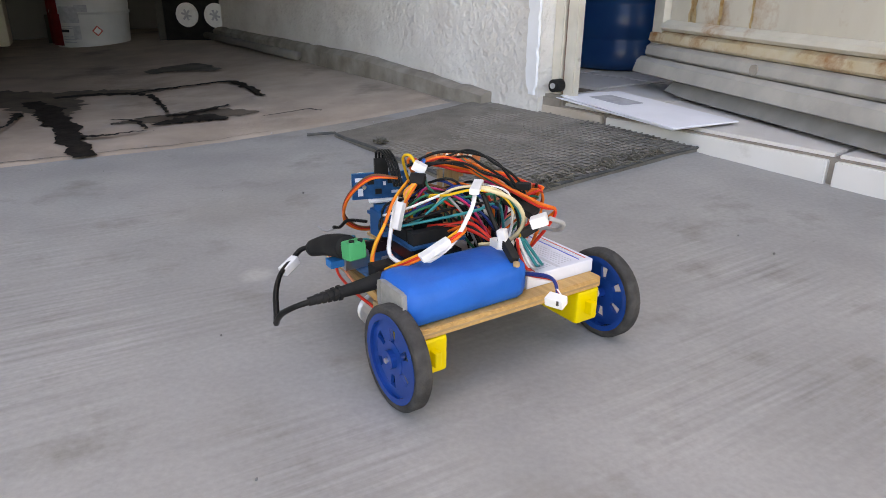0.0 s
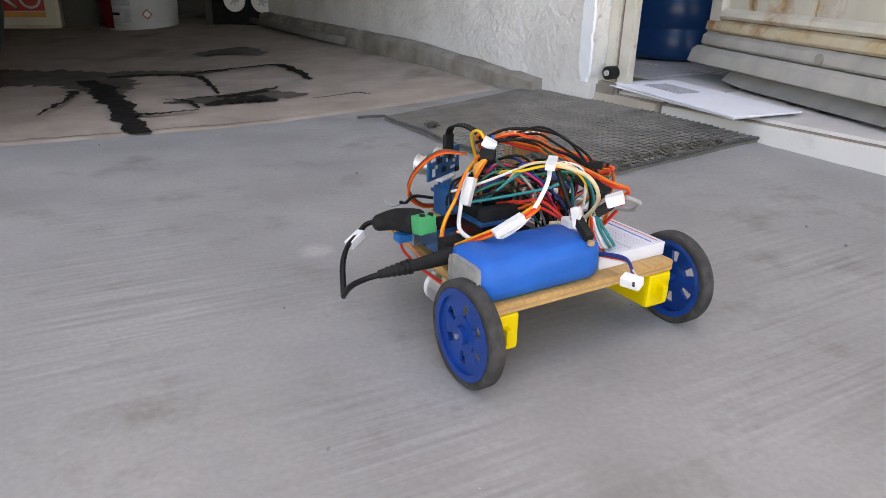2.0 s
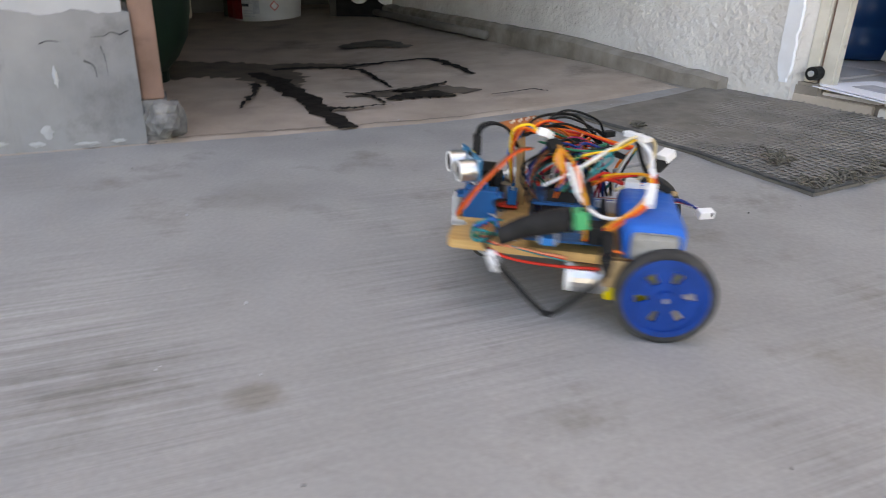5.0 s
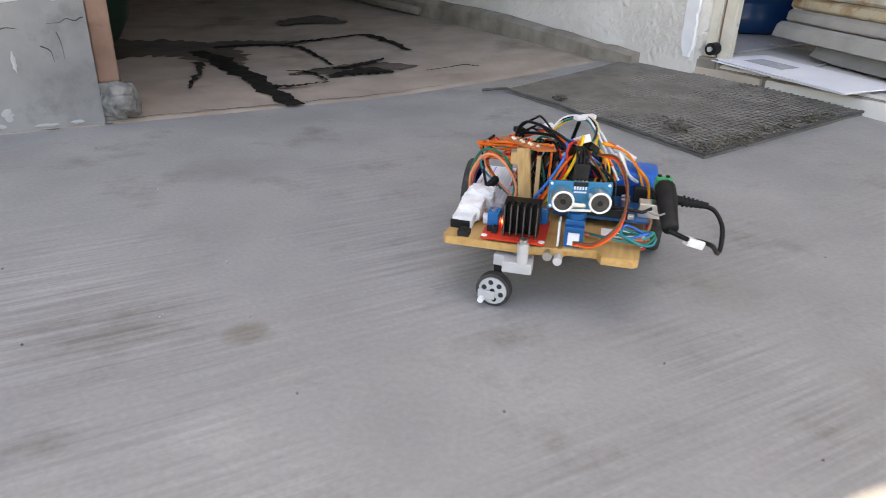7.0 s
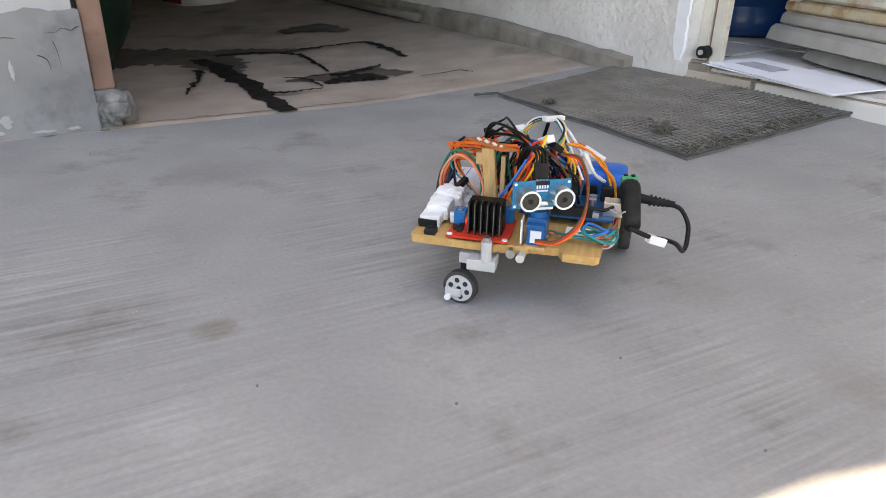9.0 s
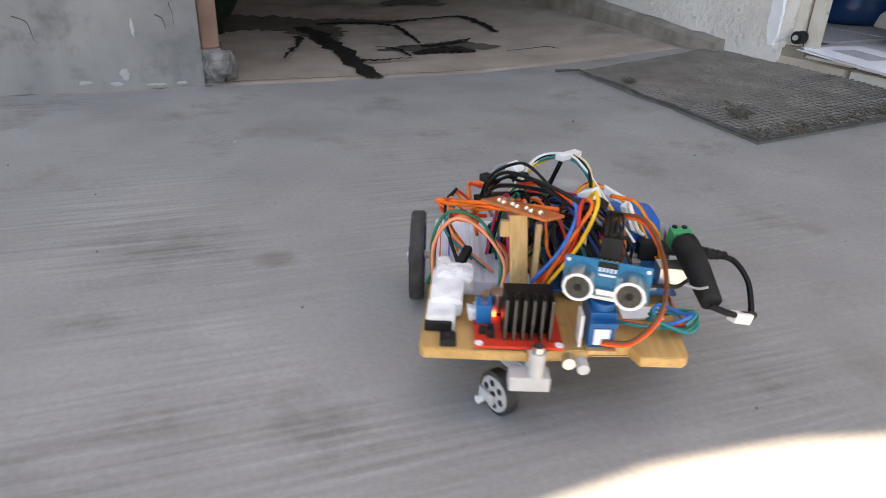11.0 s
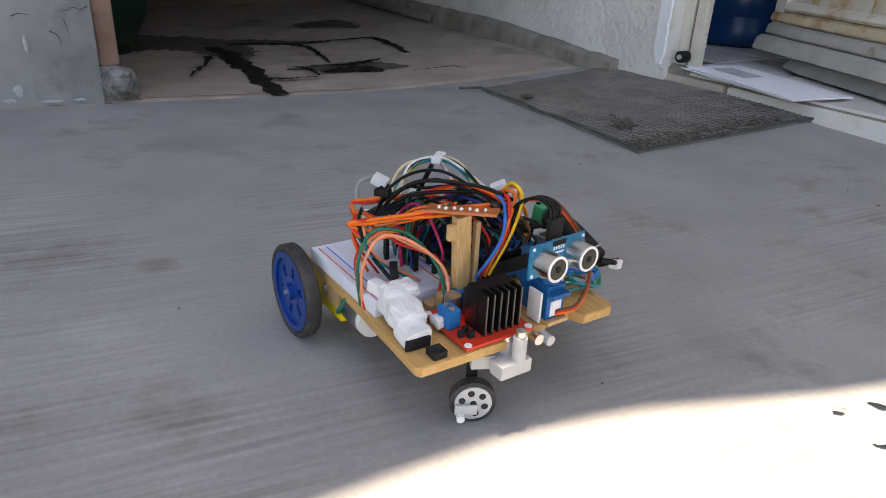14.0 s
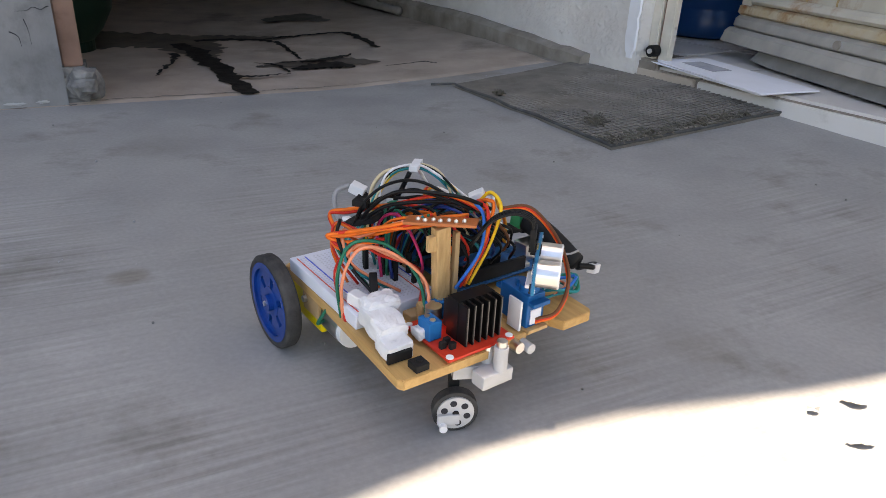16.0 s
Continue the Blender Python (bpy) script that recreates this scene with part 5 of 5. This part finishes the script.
def build_holder():
    m = Matrix.Translation((60, 104, 58)) @ Matrix.Rotation(radians(-3), 4, "Z") @ Matrix.Rotation(radians(-6), 4, "X")
    h = rp("taped_module", crumple(box((-2, -6, 1), (17, 30, 12), 2.5, m)), TAPE, None, "module wrapped in white tape")
    rp("tape_fold", crumple(box((-5, -17, 3.5), (20, 14, 13), 2.5, m), 1.4), TAPE, h)
    rp("tape_fold", crumple(box((0, 12, -1.5), (15, 16, 9), 1.5, m), 0.8), TAPE, h)
    rp("tape_end", box((1, 20.5, -2.5), (14, 2, 6), 0.6, m), BLACK, h)
    rp("tape_scrap", crumple(box((-19, 10, 0), (12, 8, 5), 1.0, m), 1.6), TAPE, h)
    b = rp("push_switch", box((57, 133.5, 52), (8, 8, 4), 0.5), BLACK, None, "small black push switch")
    rp("button", cyl((57, 133.5, 54.6), 1.8, 1.6, "z", 12), BLACK, b)


def plug(name, at, to, size, mat, label=""):
    """A small connector body at one place, its length along the way to another."""
    d = (Vector(to) - Vector(at)).normalized()
    m = Matrix.Translation(at) @ d.to_track_quat("Y", "Z").to_matrix().to_4x4()
    return rp(name, box((0, 0, 0), size, min(size) * 0.14, m), mat, None, label)


def wire(colour, pts, r=0.85, name="jumper_wire"):
    return rp(name, tube(pts, r), WIRE[colour], None, colour + " insulated wire", True)


def build_wiring():
    rnd = random.Random(21)
    j = lambda s: Vector((rnd.uniform(-s, s), rnd.uniform(-s, s), rnd.uniform(-s, s)))
    # high arch over the pack, tied with white tape
    plug("tape_tag", (-12, 21, 112.5), (-3, 30, 113), (5.5, 19, 3.4), TAPE, "white tape round a wire bundle")
    for k, (c, foot, far) in enumerate([("yellow", (30, 30, 60), (-20, 62, 96)), ("green", (33, 34, 60), (-8, 84, 104)), ("teal", (27, 37, 60), (-30, 66, 80)), ("cream", (24, 32, 60), (-16, 76, 80)),
                                        ("black", (22, 28, 66), (-10, 80, 95)), ("white", (16, 30, 62), (-42, 78, 84))]):
        o = Vector((k % 3 - 1, 0, (k // 3) * 1.6 - 0.8)) * 1.3
        wire(c, [Vector(foot), Vector((26 - k, 24, 82)) + j(2), Vector((6, 16, 106)) + o, Vector((-12, 21, 112)) + o, Vector((-22, 34, 107)) + o, (Vector(far) + Vector((-26, 42, 103))) / 2 + j(4), Vector(far)])
    # the long white loop on the pack's side
    wire("white", [(-12, 22, 112), (-22, 12, 103), (-36, 12, 84), (-50, 24, 71), (-57, 42, 72), (-49, 56, 82), (-40, 64, 100)], 1.3)
    wire("cream", [(-10, 20, 112), (4, 8, 106), (12, 6, 92), (8, 14, 78), (-2, 30, 72)], 1.3)
    plug("tape_tag", (-43, 57, 90), (-38, 60, 102), (5, 17, 5), TAPE, "white tape round a wire bundle")
    # bundle from the board's edge over the pack
    plug("tape_tag", (-46, 12, 84), (-34, 10, 90), (6, 19, 4), TAPE, "white tape round a wire bundle")
    for k, c in enumerate(["orange", "red", "yellow", "amber"]):
        o = Vector((0, k - 1.5, 0.6 * (k % 2))) * 1.3
        wire(c, [Vector((-66, 44, 58)) + o * 0.6 + Vector((0, 6 * (k % 2), 0)), Vector((-60, 30, 70)) + o, Vector((-55, 18, 78)) + o, Vector((-45, 12, 84)) + o, Vector((-28, 12, 91)) + o, Vector((-12, 34, 84)) + j(2), Vector((-14 + 3 * k, 46, 78))])
    for k, c in enumerate(["orange", "amber"]):
        wire(c, [Vector((-67, 46 + 4 * k, 60)), Vector((-64, 50, 74 + 2 * k)), Vector((-54, 54, 88)), Vector((-44, 60, 100)), Vector((-28, 70, 107))], 1.0)
    # white connector on the high bundle
    t2 = plug("crimp_housing", (-14, 80, 111), (-6, 74, 106), (8.5, 9, 5.5), WHITE, "white four-way crimp housing")
    plug("socket_strip", (-20, 73, 105), (-28, 66, 98), (10, 9, 4.5), BLACK, "black socket strip")
    for k, c in enumerate(["yellow", "orange", "red", "blue"]):
        wire(c, [Vector((-13 + k, 84, 110)), Vector((-13 + 2.2 * k, 92, 115 - k)) + j(2.5), Vector((-12 + 2.6 * k, 102, 109)) + j(3), Vector((-6 + 2.0 * k, 107, 92)) + j(3.5), Vector((6 + 3 * k, 105, 70))], 1.05)
    for k, c in enumerate(["orange", "yellow", "salmon", "amber"]):
        wire(c, [Vector((-22 - k, 70, 104)), Vector((-30, 66 + 2 * k, 98)), Vector((-38 + k * 3, 66, 88)), Vector((-40 + k * 5, 70, 76))], 0.9)
    # black leads across the top to the dupont strip on the right
    for k in range(5):
        wire("black", [Vector((-14 + 3 * k, 98 - 2 * k, 108)), Vector((4 + 2 * k, 86 - 5 * k, 113 + k)) + j(5), Vector((22, 64 - 4 * k, 110 + k)) + j(6), Vector((32, 46 - k, 98 + 1.5 * k)) + j(5), Vector((36 + k, 34, 88))], 1.1 if k < 2 else 0.9)
    plug("socket_strip", (33, 34, 90), (40, 20, 84), (13, 22, 4), BLACK, "black socket strip")
    for k, c in enumerate(["orange", "red", "green", "orange", "teal", "salmon"]):
        wire(c, [Vector((20 + 2 * k, 88, 110)), Vector((30 + k, 74 - k, 105 - k)) + j(4), Vector((44 + 2 * k, 54, 97 - 2 * k)) + j(5), Vector((54 + k, 40 + 3 * k, 92)) + j(4), Vector((58, 44 + 4 * k, 80)) + j(3), Vector((52 - 4 * k, 48 + 5 * k, 60))])
    for k, c in enumerate(["red", "orange"]):
        wire(c, [Vector((-8, 96, 108 + k)), Vector((8, 78, 115)), Vector((24, 52, 104)), Vector((38, 24, 92 + 2 * k)), Vector((46, 16, 90)), Vector((44, 20 + k * 6, 78)), Vector((40, 30, 62))], 1.1)
    # teal tangle in the middle
    for k in range(4):
        wire(["teal", "black", "green", "navy"][k], [Vector((-44, 60 + 3 * k, 82)), Vector((-26, 46 + 4 * k, 87 + 2 * k)) + j(5), Vector((-4, 40 + 3 * k, 91 + 2 * k)) + j(6), Vector((16, 36, 95)) + j(5), Vector((26, 44 + 2 * k, 84)) + j(3), Vector((30, 46 + 5 * k, 62))], 1.0)
    # rear housings by the breadboard
    plug("crimp_housing", (16, -3, 94), (21, -8, 97), (9, 10, 6), WHITE, "white crimp housing")
    plug("socket_strip", (13, 1, 88), (9, 6, 83), (9, 10, 4.5), BLACK)
    for k, c in enumerate(["red", "white", "teal", "teal"]):
        wire(c, [Vector((5 + 1.5 * k, 3, 83)), Vector((8 + 3 * k, 4, 74)), Vector((12 + 4 * k, 2, 64)), Vector((20 + 4 * k, 6 + k, 59))], 0.95)
    plug("crimp_housing", (5, -33, 58), (-3, -36, 56), (11, 7, 5.5), WHITE, "white balance plug")
    for k in range(3):
        rp("slot", box((2.5 + 2.4 * k, -36.9, 58.5), (1.1, 1.2, 2.6)), GREY_BOX, None)
    for k, c in enumerate(["navy", "navy", "red", "white"]):
        wire(c, [Vector((7, 8, 58 + k)), Vector((12 + k, -4, 62 - k)), Vector((16 + k, -16, 63 - k)), Vector((12, -26, 60)), Vector((6 + 1.5 * k, -31, 58.4))], 1.0)
    # capped spare leads
    sp = plug("heat_shrink", (-2, 2, 79), (-4, -10, 73), (5, 19, 5), BLACK, "black heat-shrunk lead end")
    rp("copper_end", cyl((0, 0, 0), 2.0, 2.4, "z", 10), CARD, sp).matrix_local = Matrix.Translation((-0.0045, -0.009, 0.0735))
    wire("black", [(-2, 6, 80), (-4, 14, 92), (-8, 20, 108)], 1.6)
    plug("tape_tag", (-2, 7, 83), (-3, 9, 92), (5, 12, 5), TAPE)
    plug("crimp_housing", (6, 18, 74), (8, 30, 74), (12, 10, 8), WHITE, "white battery connector")
    for k, c in enumerate(["red", "black", "red"]):
        wire(c, [Vector((4, 24, 75)), Vector((-4, 34 + k, 80 + 2 * k)), Vector((-12, 46, 82)), Vector((-20, 60, 78 - 2 * k))], 1.4)
    # mass of black jumpers under the arch
    for k in range(9):
        wire(["black", "black", "navy", "magenta", "red", "black", "grey", "green", "black"][k],
             [Vector((24 - 2 * k, 30 + 3 * k, 60)), Vector((18 - 2 * k, 36 + 2 * k, 76)) + j(4), Vector((8 - 3 * k, 46, 90)) + j(6), Vector((-6 - 2 * k, 62, 96)) + j(6), Vector((-20 - 2 * k, 68 + k, 82))])
    for x, y in ((30, 30), (33, 36), (22, 46), (26, 58), (18, 66), (14, 54)):
        rp("dupont_end", box((x, y, 65), (2.6, 2.6, 14), 0.3), BLACK, None, "black jumper end in the breadboard")
    # dark leads packed between the boards and the post
    for k in range(14):
        c = ["black", "black", "brown", "navy", "black", "teal", "black", "red", "black", "orange", "black", "green", "black", "magenta"][k]
        a = Vector((-44 + 5 * k, 84 - 2 * (k % 4), 68)) + j(3)
        wire(c, [a, a + Vector((4, 6, 16)) + j(4), Vector((-18 + 3 * k, 74 - k, 96 + k % 5)) + j(5), Vector((2 + 2 * k, 58 - k, 88 + 2 * (k % 4))) + j(5), Vector((10 + 2 * k, 46 + k, 64))], 0.95)
    # loops from the taped module to the breadboard
    for k, (c, y) in enumerate([("green", 62), ("salmon", 66), ("salmon", 58), ("red", 54)]):
        wire(c, [Vector((66, 66 + 2 * k, 48)), Vector((67 - k, y + 2, 74)), Vector((58 - 3 * k, y + 2, 92 - 2 * k)), Vector((40, y + 10, 90 - 3 * k)), Vector((30 - 2 * k, y + 26, 74)), Vector((32, y + 40, 58))], 1.0)
    plug("heat_shrink", (50, 74, 68), (44, 62, 74), (4.5, 18, 4.5), BLACK)
    plug("tape_tag", (58, 76, 62), (62, 64, 64), (7, 18, 7), WHITE)
    wire("black", [(52, 76, 66), (58, 62, 78), (60, 52, 92), (54, 44, 98)], 1.1)
    # folded orange ribbon on the right
    for k, c in enumerate(["orange", "red", "orange"]):
        wire(c, [Vector((4, 98, 107 + k)), Vector((24, 84, 103 + k)) + j(2.5), Vector((44, 70, 97 + 1.5 * k)) + j(3), Vector((60, 56, 94 + k)) + j(2), Vector((64, 50, 92)) + j(1.5), Vector((60, 54, 86 + k)) + j(2), Vector((40, 66, 88 + 2 * k)) + j(3)], 1.1)
    plug("socket_strip", (36, 36, 102), (30, 44, 102), (6, 9, 4), BLACK)
    wire("grey", [(20, -7, 96), (28, -10, 92), (34, 0, 84), (36, 16, 80), (32, 30, 76)], 1.5)
    # servo lead, orange and red, round the left side
    for k, c in enumerate(["orange", "red", "brown"]):
        wire(c, [Vector((-17.5, 137, 54 + k)), Vector((-32, 139, 56 + k)), Vector((-46, 132, 68 + 2 * k)), Vector((-48, 118, 88 + k)), Vector((-40, 100, 103 + k)), Vector((-26, 88, 104))], 1.0)
    # coiled teal leads at the front left corner
    for k in range(4):
        c = Vector((-58, 116, 54 + 1.2 * k))
        ring = [c + Vector(((13 - k) * math.cos(a), (9 - 0.6 * k) * math.sin(a), 2.5 * math.sin(2 * a + k) + 2)) for a in [2 * math.pi * q / 10 + k for q in range(10)]]
        wire(["teal", "green", "teal", "blue"][k], ring, 0.95)
    for k, c in enumerate(["salmon", "red", "teal"]):
        wire(c, [Vector((-24, 112 - 2 * k, 52)), Vector((-36, 114 + 3 * k, 53 + k)), Vector((-48, 120, 54)), Vector((-66, 112 + 3 * k, 53)), Vector((-66, 92, 50)), Vector((-70, 60, 48 - k))], 0.95)
    # barrel plug, its adaptor and the hanging loop
    a = rp("jack_adaptor", tube([(-76, 60, 75.5), (-77, 72, 73), (-78, 88, 68.5), (-80, 106, 62)], 7.5, 14, 5, lambda t: 1.0 - 0.25 * t * t), BLACK, None, "black barrel adaptor", True)
    g = plug("screw_terminal", (-75, 54, 76), (-74, 45, 77), (12, 9, 11), GREEN_T, "green screw terminal")
    for d in (-2.8, 2.8):
        rp("clamp_hole", cyl((-74.5 + d, 52, 81.6), 1.6, 2.2, "z", 10), BLACK, g)
    b = rp("barrel_plug", tube([(-66, 37, 61.5), (-76, 36.6, 60.7), (-86, 37.3, 59.8), (-98, 38.2, 58.8), (-111, 38.6, 58)], 5.0, 12, 4, lambda t: 1.0 - 0.5 * t), BLACK, None, "black moulded barrel plug", True)
    for k in range(5):
        q = Vector((-92 - 3.2 * k, 37.8 + 0.15 * k, 59.3 - 0.22 * k))
        bm = bmesh.new()
        add_tube(bm, [q, q + Vector((-1.6, 0.08, -0.1))], 4.5 - 0.35 * k, 12)
        rp("relief_rib", bm, BLACK, b)
    wire("black", [(-108, 38.5, 58), (-116, 42, 55.5), (-121.5, 52, 48), (-121.5, 63, 38), (-119.5, 69, 34), (-117, 75, 37), (-112, 88, 46), (-104, 100, 52.5), (-92, 109, 56.5)], 1.8, "power_lead")
    wire("black", [(-92, 110, 57), (-86, 113, 60), (-78, 110, 62)], 1.8, "power_lead")
    plug("tape_tag", (-97, 106, 53.5), (-88, 111, 57), (6, 14, 6), TAPE, "white tape round the power lead")
    # under the deck
    wire("red", [(-69, 40, 42), (-68, 70, 41), (-66, 100, 43), (-60, 118, 48)], 1.0)
    wire("orange", [(-68, 30, 44), (-70, 20, 52), (-68, 40, 56)], 1.0)
    wire("green", [(66, 48, 46), (70, 44, 36), (64, 40, 34)], 1.0)
    rp("side_block", box((-66, 32, 36), (7, 14, 13), 1.5), TAPE, None, "taped block under the deck")
    # breadboard side scraps
    rp("cardboard_scrap", box((30, 90, 52.5), (16, 10, 5), 1.0), CARD, None, "torn brown cardboard")
    rp("paper_scrap", box((-46, 100, 51.2), (22, 14, 1.2), 0.3), PAPER, None, "scrap of white paper")
    # loose black ends beyond the eyes
    wire("black", [(-40, 108, 72), (-52, 112, 74), (-60, 108, 72), (-66, 104, 74)], 1.2)
    wire("grey", [(-62, 106, 73), (-70, 108, 71), (-74, 112, 74)], 0.7)


build_deck()
WHEEL_L, WHEEL_R = build_wheel(-1), build_wheel(1)
build_motor(-1)
build_motor(1)
build_battery()
build_breadboard()
build_driver()
build_controller()
build_servo()
SENSOR = build_sensor()
CASTER = build_caster()
build_tower()
build_holder()
build_wiring()

# ---- what moves ----
DRIVE_ROWS = [
    (0, 0.0756, 0.4266, 36.5), (2.8, 0.0756, 0.4266, 36.7), (3, 0.0766, 0.4260, 39.2), (3.2, 0.0761, 0.4224, 50.4), (3.5, 0.0631, 0.4329, 62.9),
    (4, -0.0080, 0.4699, 64.8), (4.5, -0.0770, 0.4958, 66.8), (4.8, -0.0980, 0.4994, 74.3), (5, -0.0975, 0.4998, 90.7), (5.2, -0.0919, 0.5018, 117.3),
    (5.5, -0.0994, 0.5028, 158.3), (5.7, -0.1013, 0.5018, 170.3), (6.2, -0.1012, 0.5017, 171.0), (7.3, -0.1008, 0.5017, 171.0), (9.5, -0.1000, 0.5016, 171.1),
    (9.7, -0.1016, 0.4896, 171.1), (10, -0.1060, 0.4525, 171.2), (10.2, -0.1091, 0.4224, 171.9), (10.5, -0.1118, 0.3794, 174.4), (10.9, -0.1185, 0.3263, 188.5),
    (11.3, -0.1223, 0.3042, 213.6), (11.6, -0.1218, 0.3021, 223.1), (12, -0.1205, 0.3020, 223.7), (12.5, -0.1199, 0.3020, 223.8), (16, -0.1189, 0.3050, 223.5),
]
EYE_ROWS = [(0.0, -16), (1.0, -12), (1.5, 2), (2.0, 28), (2.5, 44), (3.0, 42), (3.3, 31), (4.5, 28), (5.2, 22), (6.2, 10), (7.5, 12), (8.0, 25), (9.5, 28), (10.0, 18), (10.2, 12), (11.2, -25), (12.3, -40), (13.4, -38), (13.7, -22), (14.0, 4), (14.5, 8), (15.5, 9), (15.7, 14), (16.0, 42)]
CASTER_ROWS = [(0.0, 180), (2.9, 180), (3.3, 240), (3.8, 190), (4.7, 180), (5.2, 240), (5.6, 262), (6.2, 262), (9.5, 262), (9.8, 215), (10.2, 185), (10.8, 200), (11.3, 235), (11.7, 242), (16.0, 242)]


def drive_at(t):
    for a, b in zip(DRIVE_ROWS, DRIVE_ROWS[1:]):
        if t <= b[0]:
            k = (t - a[0]) / (b[0] - a[0])
            return tuple(a[i] + (b[i] - a[i]) * k for i in (1, 2, 3))
    return DRIVE_ROWS[-1][1:]


def spin_rows(x):
    """How far a wheel at x has rolled, from the car's own way."""
    rows, turned, last = [], 0.0, None
    for i in range(161):
        t = i / 10
        cx, cy, yaw = drive_at(t)
        a = radians(yaw)
        p = Vector((cx + math.cos(a) * x, cy + math.sin(a) * x))
        if last is not None:
            turned += math.degrees((p - last).dot(Vector((-math.sin(a), math.cos(a)))) / 0.030)
        last = p
        rows.append((t, pose(x, 0, 0.030, -turned, 0, 0)))
    return rows


def motions():
    walk(ROBOT, [(t, pose(x, y, 0.0004, 0, 0, yaw)) for t, x, y, yaw in DRIVE_ROWS])
    walk(WHEEL_L, spin_rows(-0.078))
    walk(WHEEL_R, spin_rows(0.0775))
    walk(SENSOR, [(t, pose(*SENSOR_AT, 0, 0, a)) for t, a in EYE_ROWS])
    walk(CASTER, [(t, pose(0.015, 0.132, 0, 0, 0, a)) for t, a in CASTER_ROWS])


motions()
